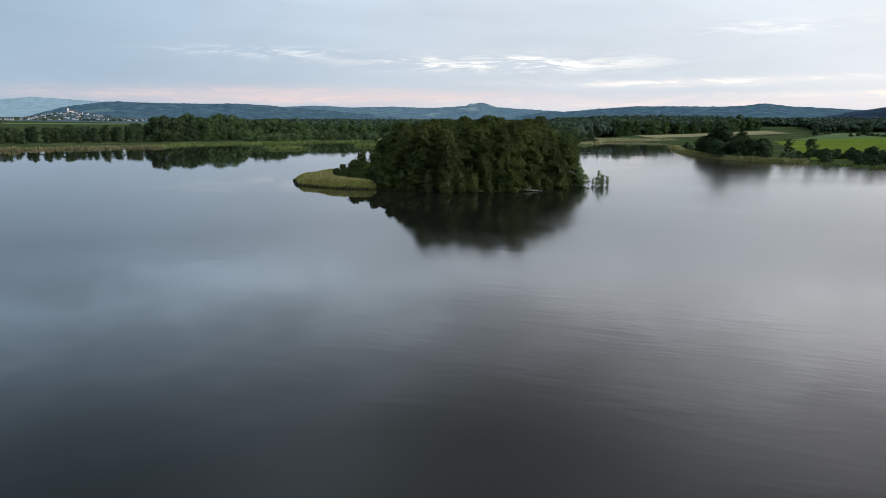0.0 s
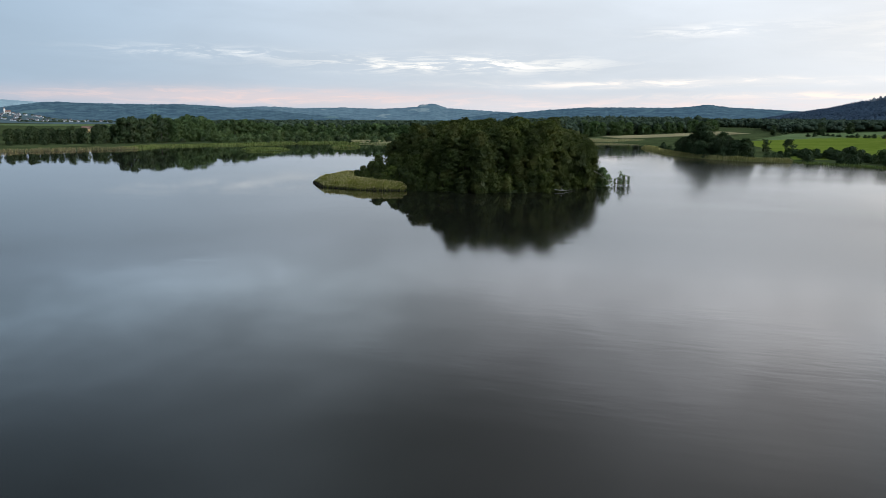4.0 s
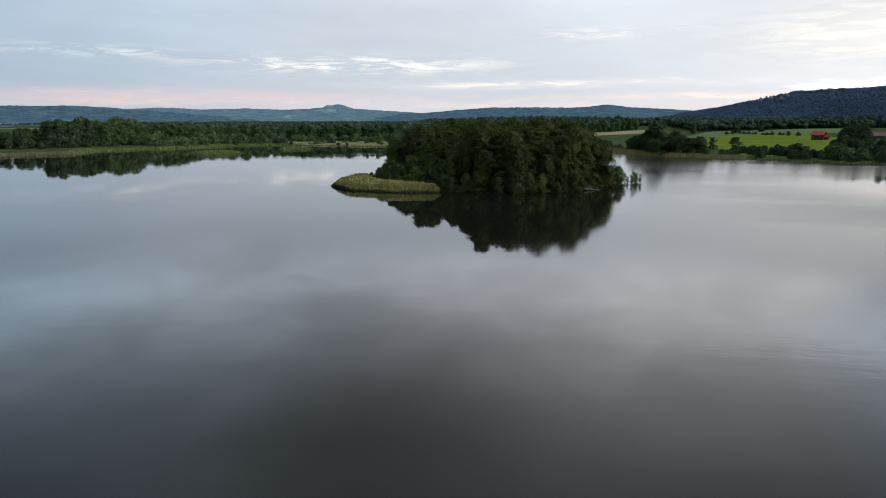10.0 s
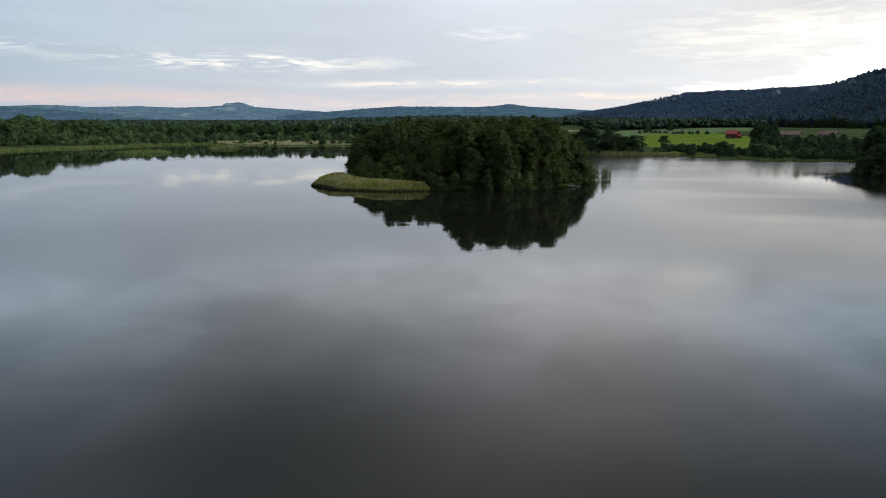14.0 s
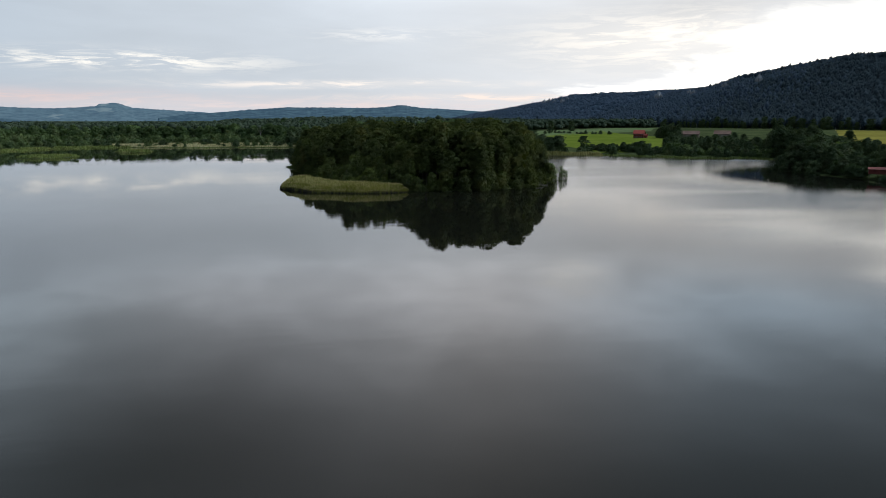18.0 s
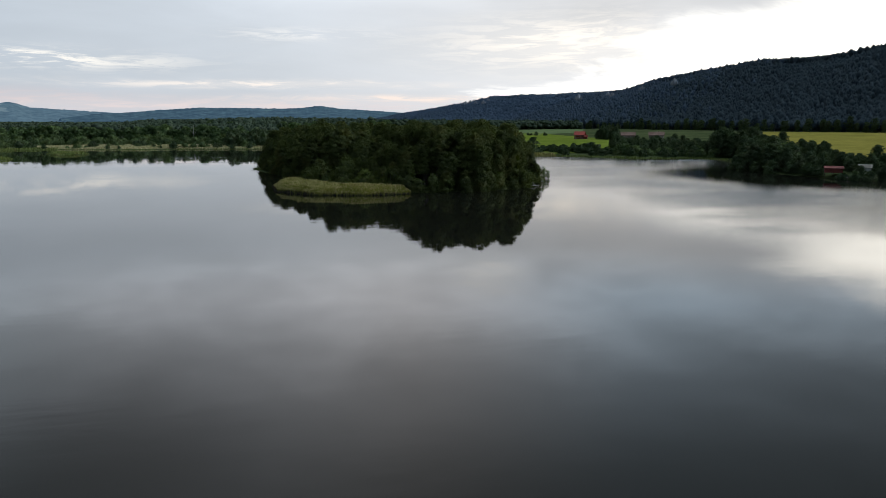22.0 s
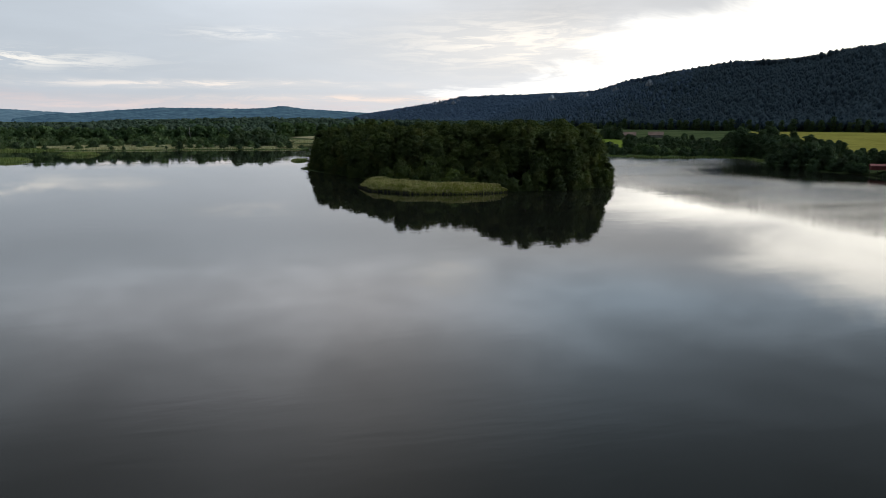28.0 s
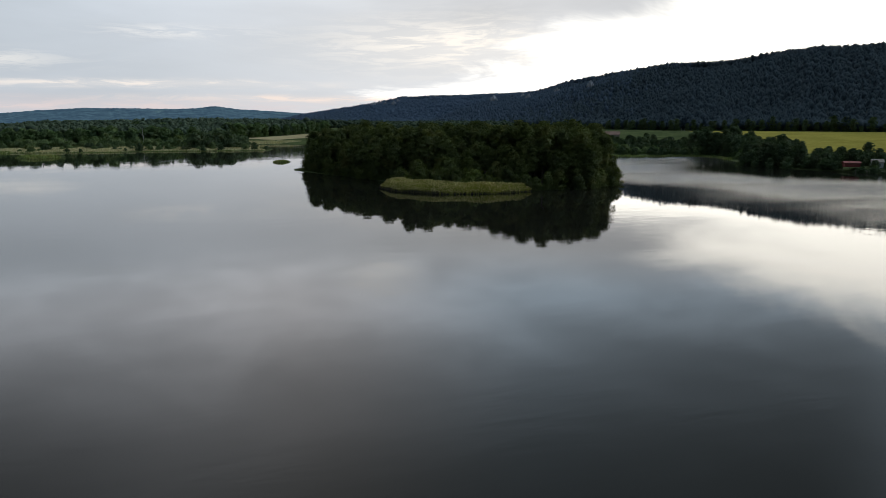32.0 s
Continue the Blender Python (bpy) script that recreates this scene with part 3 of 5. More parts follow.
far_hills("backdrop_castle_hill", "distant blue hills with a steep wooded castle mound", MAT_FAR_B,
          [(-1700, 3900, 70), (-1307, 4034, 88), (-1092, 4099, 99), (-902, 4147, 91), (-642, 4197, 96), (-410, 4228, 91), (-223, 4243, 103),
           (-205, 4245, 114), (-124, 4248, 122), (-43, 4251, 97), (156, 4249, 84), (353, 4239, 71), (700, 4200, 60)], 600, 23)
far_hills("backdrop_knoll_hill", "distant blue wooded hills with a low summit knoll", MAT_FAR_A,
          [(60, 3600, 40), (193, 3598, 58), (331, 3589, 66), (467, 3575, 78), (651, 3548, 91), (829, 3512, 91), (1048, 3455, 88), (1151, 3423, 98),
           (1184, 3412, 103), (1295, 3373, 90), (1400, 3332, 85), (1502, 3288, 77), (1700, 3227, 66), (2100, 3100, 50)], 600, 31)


# ---- fields ----
def field(name, label, mat, corners, step=8.0, lift=0.12):
    """A field lying on the ground: a four-cornered patch, following the slope, with a soft wavy border."""
    (ax, ay), (bx, by), (cx, cy), (dx, dy) = corners
    nu = int(max(math.hypot(bx - ax, by - ay), math.hypot(cx - dx, cy - dy)) / step) + 2
    nv = int(max(math.hypot(dx - ax, dy - ay), math.hypot(cx - bx, cy - by)) / step) + 2
    u, w = np.meshgrid(np.linspace(0, 1, nu), np.linspace(0, 1, nv))
    x = (ax * (1 - u) + bx * u) * (1 - w) + (dx * (1 - u) + cx * u) * w
    y = (ay * (1 - u) + by * u) * (1 - w) + (dy * (1 - u) + cy * u) * w
    x, y = x + 2.0 * fbm(x / 15, y / 15, 2, 4), y + 2.0 * fbm(x / 15, y / 15, 2, 14)
    z = ground_z(x, y) + lift
    i = np.arange(x.size).reshape(x.shape)
    f = np.stack([i[:-1, :-1], i[:-1, 1:], i[1:, 1:], i[1:, :-1]], -1).reshape(-1, 4)
    return tagged(new(name, mesh_from(name, np.stack([x, y, z], -1).reshape(-1, 3), f, mat, True)), label, "field", kind="structure")


field("field_green", "bright green meadow sloping down to the lake", MAT_FIELD_GREEN, [(186, 372), (262, 340), (430, 700), (260, 640)])
field("field_pale", "paler mown meadow behind the hedge", MAT_FIELD_PALE, [(280, 660), (450, 640), (570, 770), (375, 785)])
field("field_yellow", "yellow-green crop field below the wooded hill", MAT_FIELD_YELLOW, [(262, 262), (330, 60), (625, 180), (560, 500)])
field("field_tan", "ripe tan grain field beyond the meadow", MAT_FIELD_TAN, [(185, 757), (345, 815), (338, 888), (170, 802)])
field("field_village", "grey-green gardens round the village, tinted with haze", MAT_FIELD_HAZY, [(-2000, 2380), (-1200, 2280), (-1050, 2950), (-2000, 2900)], 30.0, 0.4)
field("field_far", "pale distant fields before the village", MAT_FIELD_PALE, [(-1250, 1700), (-700, 1900), (-900, 2300), (-1500, 2050)], 40.0, 0.4)

# ---- plants ----
def leaf_quads(centres, normals, size, rng, stretch=1.35):
    """A small diamond-shaped spray of leaves at every centre."""
    n = len(centres)
    normals = normals / (np.linalg.norm(normals, axis=1)[:, None] + 1e-9)
    ref = rng.normal(size=(n, 3))
    a = np.cross(normals, ref)
    a /= np.linalg.norm(a, axis=1)[:, None] + 1e-9
    b = np.cross(normals, a)
    s = (size * rng.uniform(0.6, 1.3, n))[:, None]
    a, b = a * s * 0.5 * stretch, b * s * 0.5
    v = np.stack([centres - a, centres - b + normals * s * 0.12, centres + a, centres + b - normals * s * 0.10], 1).reshape(-1, 3)
    return v, np.arange(4 * n).reshape(-1, 4)


def crown(rng, h, r, base=0.03, clumps=90, leaves=36, leaf=0.6, top=0.45, ragged=0.25, clump_r=1.5, flat=0.7):
    """The leaves of a tree of height h and crown radius r: many clumps over an uneven outline, with gaps between."""
    ph = rng.uniform(0, 6.28, 4)
    u = base + (1 - base) * rng.beta(1.15, 1.0, clumps)
    az = rng.uniform(0, 2 * math.pi, clumps)
    lobes = 1 + ragged * (0.6 * np.sin(3 * az + ph[0] + 5 * u) + 0.5 * np.sin(2 * az + ph[1] - 7 * u)) + rng.normal(0, ragged * 0.35, clumps)
    prof = np.sqrt(np.clip(1 - np.abs((u - top) / np.where(u > top, 1.02 - top, 1.25 * top + 0.35)) ** 2.2, 0.02, 1))
    cr = clump_r * rng.uniform(0.65, 1.3, clumps) * (0.7 + 0.3 * prof)
    rad = np.maximum(r * prof * lobes * rng.uniform(0.72, 1.0, clumps) - cr * 0.5, 0)
    c = np.stack([rad * np.cos(az), rad * np.sin(az), u * h - cr * 0.6], -1)
    k = np.repeat(np.arange(clumps), leaves)
    d = rng.normal(size=(len(k), 3))
    d /= np.linalg.norm(d, axis=1)[:, None]
    d[:, 2] = np.where(d[:, 2] < -0.3, -d[:, 2], d[:, 2])
    p = c[k] + d * (cr[k] * rng.uniform(0.55, 1.05, len(k)))[:, None] * np.array([1, 1, flat])
    p[:, 2] = np.maximum(p[:, 2], 0.15)
    out = p - np.array([0, 0, h * 0.5])
    out /= np.linalg.norm(out, axis=1)[:, None]
    v, f = leaf_quads(p, d * 0.45 + out * 0.6 + rng.normal(0, 0.5, d.shape) + np.array([0, 0, 0.35]), leaf, rng)
    # the shaded inside of the crown
    m = max(30, clumps) if r > 1.5 else clumps
    uu, aa = base + (0.9 - base) * rng.random(m), rng.uniform(0, 6.28, m)
    pr = np.sqrt(np.clip(1 - np.abs((uu - top) / np.where(uu > top, 1.02 - top, 1.25 * top + 0.35)) ** 2.2, 0.02, 1)) * r * rng.uniform(0.2, 0.55, m)
    q = np.stack([pr * np.cos(aa), pr * np.sin(aa), np.maximum(uu * h, 0.8)], -1)
    v2, f2 = leaf_quads(q, np.stack([np.cos(aa), np.sin(aa), 0 * aa], -1) + rng.normal(0, 0.3, (m, 3)), max(1.6, r * 0.55) if r > 1.5 else r * 0.4, rng, 1.1)
    return join([(v, f), (v2, f2)])


def tube(path, radii, sides=7):
    """A tapered round branch along a path."""
    path = np.asarray(path, float)
    v = []
    for k, p in enumerate(path):
        d = path[min(k + 1, len(path) - 1)] - path[max(k - 1, 0)]
        d = d / (np.linalg.norm(d) + 1e-9)
        a = np.cross(d, (0.3, 0.9, 0.2) if abs(d[1]) < 0.8 else (1, 0, 0.1))
        a /= np.linalg.norm(a)
        b = np.cross(d, a)
        ang = np.linspace(0, 2 * math.pi, sides, endpoint=False)
        v.append(p + radii[k] * (np.cos(ang)[:, None] * a + np.sin(ang)[:, None] * b))
    v = np.concatenate(v)
    f = [[k * sides + j, k * sides + (j + 1) % sides, (k + 1) * sides + (j + 1) % sides, (k + 1) * sides + j] for k in range(len(path) - 1) for j in range(sides)]
    return v, np.array(f)


def tree(kind, seed, h, r, leaf_mat, label, category="tree", limbs=4, bark=MAT_BARK, group="", **shape):
    """A tree: tapered trunk, limbs, and a crown of many leaf sprays."""
    rng = np.random.default_rng(seed)
    root = tagged(new(kind), label, category, group)
    lean = rng.normal(0, 0.03, 2) * h
    zs = np.linspace(-0.4, 0.86, 7) * h * np.array([0.3, 1, 1, 1, 1, 1, 1])
    path = np.stack([lean[0] * (zs / h) ** 2 + rng.normal(0, 0.06, 7), lean[1] * (zs / h) ** 2 + rng.normal(0, 0.06, 7), zs], -1)
    rad = 0.018 * h * np.linspace(1.25, 0.15, 7)
    part("trunk", mesh_from("trunk", *tube(path, rad), bark, True), bark, root)
    for k in range(limbs):
        a, z0 = rng.uniform(0, 6.28), h * rng.uniform(0.25, 0.6)
        ln = r * rng.uniform(0.55, 0.8)
        start = np.array([lean[0] * (z0 / h) ** 2, lean[1] * (z0 / h) ** 2, z0])
        way = np.array([math.cos(a), math.sin(a), rng.uniform(0.4, 0.9)])
        pts = [start + way * ln * q + np.array([0, 0, 0.10 * ln * q * q]) for q in (0, 0.35, 0.7, 1)]
        part("limb", mesh_from("limb", *tube(pts, 0.008 * h * np.array([1, 0.75, 0.5, 0.2]), 5), bark, True), bark, root)
    v, f = crown(rng, h, r, **shape)
    part("crown", mesh_from("crown", v, f, leaf_mat), leaf_mat, root)
    return root


def bush(kind, seed, h, r, leaf_mat, label, group="", clumps=26, leaves=26, leaf=0.5, **shape):
    """A many-stemmed shrub that reaches the ground."""
    rng = np.random.default_rng(seed)
    root = tagged(new(kind), label, "bush", group)
    for k in range(3):
        a = rng.uniform(0, 6.28)
        tip = np.array([math.cos(a) * r * 0.5, math.sin(a) * r * 0.5, h * 0.75])
        part("stem", mesh_from("stem", *tube([(0, 0, -0.4), tip * 0.4, tip], [0.10, 0.07, 0.02], 5), MAT_BARK, True), MAT_BARK, root)
    v, f = crown(rng, h, r, base=0.0, clumps=clumps, leaves=leaves, leaf=leaf, top=0.35, clump_r=max(0.6, r * 0.4), **shape)
    part("crown", mesh_from("crown", v, f, leaf_mat), leaf_mat, root)
    return root


class Kinds:
    """Some variants of a plant; each use takes a variant and sets down a copy."""

    def __init__(self, variants):
        self.variants, self.used = variants, set()

    def put(self, rng, x, y, scale=1.0, z=None, label=""):
        k = int(rng.integers(len(self.variants)))
        k = len(self.used) if len(self.used) < len(self.variants) else k
        ob = self.variants[k]
        zz = float(ground_z(np.array(x), np.array(y))) if z is None else z
        spin = float(rng.uniform(0, 360))
        sx, sz = scale * float(rng.uniform(0.92, 1.08)), scale * float(rng.uniform(0.94, 1.06))
        if k not in self.used:
            self.used.add(k)
            made = ob
            made.matrix_basis = pose(x, y, zz, 0, 0, spin)
        else:
            made = copy_thing(ob, pose(x, y, zz, 0, 0, spin))
        made.scale = (sx, sx, sz)
        if label:
            made["label"] = label
        return made


def inside_points(poly, spacing, rng, inset=0.0, jitter=0.35):
    poly = np.asarray(poly, float)
    lo, hi = poly.min(0), poly.max(0)
    xs, ys = np.arange(lo[0], hi[0], spacing), np.arange(lo[1], hi[1], spacing * 0.87)
    gx, gy = np.meshgrid(xs, ys)
    gx = gx + (np.arange(len(ys)) % 2)[:, None] * spacing * 0.5
    gx, gy = gx.ravel() + rng.normal(0, jitter * spacing * 0.5, gx.size), gy.ravel() + rng.normal(0, jitter * spacing * 0.5, gy.size)
    keep = signed(poly, gx, gy) > inset
    return np.stack([gx[keep], gy[keep]], -1)


# ---- the island's trees ----
rng = np.random.default_rng(7)
ISLE_WOOD = np.array([(-4, 207), (6, 202), (16, 199), (28, 200), (38, 206), (48, 216), (54, 228), (56, 246), (54, 284), (42, 318), (18, 340),
                      (-2, 340), (-9, 329), (-13, 300), (-15, 270), (-12, 245), (-6, 225)], float)
LAB = "dense green alder tree with foliage hanging to the waterline"
alders = Kinds([tree("alder_tree", 100 + k, h, r, MAT_LEAF_ALDER, LAB, group="island trees", clumps=230, leaves=70, leaf=0.30, top=0.54, clump_r=1.3, flat=0.75, ragged=0.24)
                for k, (h, r) in enumerate(((19.5, 5.2), (18.0, 5.6), (20.5, 5.0), (17.0, 4.8), (19.0, 4.6), (21.0, 5.8)))])
inner = Kinds([tree("alder_tree", 130 + k, h, r, MAT_LEAF_ALDER, "tall green alder tree in the middle of the island", group="island trees", clumps=130, leaves=70, leaf=0.31, base=0.35, top=0.70, clump_r=1.35)
               for k, (h, r) in enumerate(((20.5, 5.0), (21.5, 4.6), (19.5, 5.4)))])
low_alder = Kinds([bush("alder_bush", 150 + k, h, r, MAT_LEAF_ALDER, "rounded green alder bush at the island's edge", "island bushes", 64, 60, 0.28)
                   for k, (h, r) in enumerate(((7.5, 3.6), (6.0, 3.2), (9.0, 3.8)))])
for x, y in inside_points(ISLE_WOOD, 6.6, rng):
    edge = float(signed(ISLE_WOOD, np.array(x), np.array(y)))
    west = float(smooth01(x - 0.10 * (y - 200), -6, 14))       # the crowns rise from the reedy tip
    tall = (0.60 + 0.40 * max(west, float(smooth01(y, 225, 265)))) * (0.84 + 0.16 * float(smooth01(edge, 0, 12)))
    tall *= 0.80 + 0.20 * float(smooth01(x, -15, 10)) * float(smooth01(-x, -62, -50))
    tall *= rng.uniform(0.84, 1.01) * (0.965 + 0.17 * float(fbm(np.array(x / 24), np.array(y / 24), 2, 3)))
    if edge < 8.5:
        alders.put(rng, x, y, tall)
    elif edge < 34:
        inner.put(rng, x, y, tall)
ring = np.concatenate([np.linspace(a, b, max(2, int(np.hypot(*(b - a)) / 3.6)), endpoint=False) for a, b in zip(ISLE_WOOD, np.roll(ISLE_WOOD, -1, 0))])
mid = np.array([20.0, 268.0])
for k, (x, y) in enumerate(ring):
    ox, oy = (x - mid[0]) / np.hypot(x - mid[0], y - mid[1]), (y - mid[1]) / np.hypot(x - mid[0], y - mid[1])
    low_alder.put(rng, x + ox * rng.uniform(-0.5, 2.5), y + oy * rng.uniform(-0.5, 2.5), rng.uniform(0.40, 0.85), z=0.0)
# bushes climbing from the reed bank to the trees
for x, y, s in ((-12, 214, 0.55), (-10, 222, 0.8), (-15, 232, 0.75), (-17, 243, 0.85), (-7, 212, 0.75), (-18, 252, 0.9), (-24, 236, 0.35), (-27, 226, 0.28), (-22, 226, 0.4), (-29, 238, 0.3), (-6, 218, 1.0), (-11, 236, 1.0), (-19, 221, 0.5), (-21, 231, 0.55), (-14, 216, 0.6), (-19, 240, 0.7), (-16, 226, 0.8), (-13, 211, 0.4), (-21, 247, 0.6)):
    low_alder.put(rng, x, y, s, label="light green bush growing out of the reed bank")

# ---- reeds ----
def reed_bed(name, label, poly, count, height, width, mat, seed, plumes=0.0, edge_bias=0.0):
    """Standing reeds: bent blades with a fold, and feathery plumes on some."""
    rng = np.random.default_rng(seed)
    poly = np.asarray(poly, float)
    lo, hi = poly.min(0), poly.max(0)
    p = rng.uniform(lo, hi, (count * 4, 2))
    d = signed(poly, p[:, 0], p[:, 1])
    inner_d, p = d[d > 0][:count], p[d > 0][:count]
    n = len(p)
    z0 = np.maximum(ground_z(p[:, 0], p[:, 1]), -0.5)
    hgt = height * (0.72 + 0.42 * fbm(p[:, 0] / 6, p[:, 1] / 6, 3, seed) + rng.uniform(0, 0.35, n)) * (0.45 + 0.55 * smooth01(inner_d, 0, 2.2))
    a = rng.uniform(0, 6.28, n)
    lean = np.stack([np.cos(a), np.sin(a)], -1) * (hgt * rng.uniform(0.04, 0.22, n))[:, None] + np.array([0.06, -0.03]) * hgt[:, None]
    b = rng.uniform(0, 6.28, n)
    side = np.stack([np.cos(b), np.sin(b)], -1) * (width * rng.uniform(0.6, 1.3, n))[:, None] * 0.5
    base, mid, tip = p, p + lean * 0.35, p + lean
    v = np.stack([np.c_[base - side, z0 - 0.3], np.c_[base + side, z0 - 0.3],
                  np.c_[mid + side * 0.9, z0 + hgt * 0.6], np.c_[mid - side * 0.9, z0 + hgt * 0.6],
                  np.c_[tip + side * 0.15, z0 + hgt], np.c_[tip - side * 0.15, z0 + hgt]], 1).reshape(-1, 3)
    k = np.arange(n)[:, None] * 6
    f = np.concatenate([k + np.array([0, 1, 2, 3]), k + np.array([3, 2, 4, 5])])
    root = tagged(new(name), label, "reeds", kind="stuff")
    part("blades", mesh_from("blades", v, f, mat), mat, root)
    if plumes:
        m = int(n * plumes)
        t = np.c_[tip[:m], (z0 + hgt)[:m] - 0.05]
        pv, pf = leaf_quads(t, np.c_[rng.normal(size=(m, 2)), 0.2 * rng.normal(size=m)], 0.24, rng, 1.8)
        part("plumes", mesh_from("plumes", pv, pf, MAT_PLUME), MAT_PLUME, root)
    return root


def shore_strip(line, out, back):
    """A band along a shoreline: some way out into the water and back onto the land (to the left of the line's way)."""
    line = np.asarray(line, float)
    d = np.gradient(line, axis=0)
    d /= np.linalg.norm(d, axis=1)[:, None]
    left = np.stack([-d[:, 1], d[:, 0]], -1)
    return np.concatenate([line - left * out, (line + left * back)[::-1]])


reed_bed("reed_bank", "yellow-green reed bank at the island's tip", [(-5, 203), (-18, 204.5), (-31, 213), (-36.5, 228), (-33, 242), (-24, 247), (-23, 238), (-23, 226), (-17, 214), (-5, 208)],
         30000, 2.5, 0.15, MAT_REED, 51, 0.22)
# belt of dark stems along the rim, in place of shade at the waterline
rim = np.array([(-5, 203), (-18, 204.5), (-31, 213), (-36.5, 228), (-33, 242), (-24, 247)], float)
reed_bed("old_reed_stems", "dark brown stems standing in for shade at the foot of the reed bank", shore_strip(np.concatenate([np.linspace(a, b, 6, endpoint=False) for a, b in zip(rim[:-1], rim[1:])]), 0.9, 0.5), 8000, 1.9, 0.14, MAT_REED_SHADE, 50)
EAST_SHORE = [(156, 560), (149, 500), (145, 482), (141, 425), (150, 387), (162, 367), (178, 358)]
reed_bed("shore_reeds", "belt of yellow-brown reeds along the meadow shore", shore_strip(EAST_SHORE, 2, 6)[:, :], 12000, 2.1, 0.24, MAT_REED_OLIVE, 52, 0.2)
WEST_SHORE = [(-206, 480), (-228, 464), (-250, 440), (-262, 420), (-300, 380), (-345, 260)]
reed_bed("tall_tan_reeds", "tall tan reed belt before the dark wood", shore_strip(WEST_SHORE, 6, 3), 15000, 1.7, 0.15, MAT_REED_TAN, 53, 0.35)
MARSH_SHORE = [(-75, 630), (-100, 634), (-128, 626), (-142, 604), (-158, 578), (-181, 556), (-212, 520), (-206, 480)]
reed_bed("green_marsh_reeds", "green marsh reeds and sedge along the wooded shore", shore_strip(MARSH_SHORE, 14, 6)[:, :], 9000, 1.3, 0.45, MAT_REED_GREEN, 54)
NORTH_SHORE = [(80, 553), (62, 561), (40, 577), (6, 592), (-28, 597), (-52, 612), (-75, 630)]
reed_bed("pale_reed_meadow", "wide pale straw-coloured reed meadow on the far shore", [(80, 556), (62, 565), (40, 580), (6, 596), (-28, 601), (-56, 616), (-84, 636), (-96, 690), (-30, 700), (40, 670), (96, 620)],
         22000, 1.0, 0.5, MAT_REED_PALE, 55)
reed_bed("green_reed_fringe", "green reed fringe at the edge of the far shore", shore_strip(NORTH_SHORE, 2, 3), 3500, 0.9, 0.4, MAT_REED_GREEN, 56)
reed_bed("channel_reeds", "pale reeds closing the channel behind the island", [(96, 600), (108, 640), (128, 698), (164, 703), (200, 720), (120, 750), (80, 680)], 7000, 1.8, 0.5, MAT_REED_PALE, 57)
for k, (cx, cy, rx, ry) in enumerate(ISLETS):
    a = np.linspace(0, 2 * math.pi, 14, endpoint=False)
    reed_bed("reed_islet", "low islet of green and yellow reeds in the lake", np.stack([cx + rx * np.cos(a) * (1 + 0.25 * np.sin(3 * a + k)), cy + ry * np.sin(a)], -1), 2600 if rx > 6 else 700, 1.5 if rx > 6 else 0.9, 0.4,
             MAT_REED_GREEN, 60 + k)
reed_bed("bay_reeds", "thin green reed edge in the bay", shore_strip([(178, 358), (190, 340), (197, 317), (214, 302), (231, 298), (228, 276), (210, 257)], 1, 3), 4000, 1.3, 0.3, MAT_REED_GREEN, 64)

# ---- woods and bushes round the lake ----
rng = np.random.default_rng(21)
wood = Kinds([tree("woodland_tree", 200 + k, h, r, MAT_LEAF_OAK, "tall leafy green tree at the edge of the lakeside wood", group="lakeside wood", limbs=3, clumps=64, leaves=70, leaf=0.62, base=0.05, top=0.60, clump_r=2.3, flat=0.75, ragged=0.2)
              for k, (h, r) in enumerate(((19.5, 6.8), (18, 6.2), (20, 7.2), (17.5, 6.4), (19, 7.4)))])
wood_dark = Kinds([tree("woodland_tree", 210 + k, h, r, MAT_LEAF_DARK, "tall dark green tree at the edge of the lakeside wood", group="lakeside wood", limbs=3, clumps=56, leaves=60, leaf=0.62, base=0.05, top=0.58, clump_r=2.2, flat=0.75, ragged=0.32)
                   for k, (h, r) in enumerate(((19, 5.4), (17.5, 5.0), (20, 5.8)))])
dark = Kinds([tree("dark_tree", 220 + k, h, r, MAT_LEAF_DARK, "dark green broadleaf tree near the shore", group="shore trees", limbs=3, clumps=110, leaves=60, leaf=0.36, base=0.04, top=0.5, clump_r=1.4)
              for k, (h, r) in enumerate(((13, 4.6), (11, 4.2), (14.5, 4.4), (10, 4.8)))])
willow = Kinds([bush("willow_bush", 240 + k, h, r, MAT_LEAF_WILLOW, "rounded grey-green willow bush on the bank", "willow bushes", 44, 46, 0.38)
                for k, (h, r) in enumerate(((5.0, 4.0), (4.0, 3.6), (6.5, 4.4), (3.2, 3.0)))])
shrub = Kinds([bush("shrub", 260 + k, h, r, MAT_LEAF_DARK, "dark green shrub on the lake shore", "shore shrubs", 44, 50, 0.33)
               for k, (h, r) in enumerate(((5.0, 3.2), (6.5, 3.6), (4.0, 3.4)))])

for x, y in ((10, 606), (16, 603), (22, 601), (27, 606), (-64, 630), (-70, 636), (70, 572), (-20, 640), (50, 612), (-40, 650), (60, 640), (0, 660), (-60, 668)):
    willow.put(rng, x, y, rng.uniform(0.5, 0.9))
# wood on the west and north-west shore, front rows
FRONT = np.array([(-380, 430), (-330, 500), (-285, 540), (-245, 575), (-222, 620), (-205, 665), (-170, 720), (-110, 745), (-50, 748), (10, 738), (60, 720), (104, 700)], float)
seg = np.concatenate([np.linspace(a, b, max(2, int(np.hypot(*(b - a)) / 8.5)), endpoint=False) for a, b in zip(FRONT[:-1], FRONT[1:])])
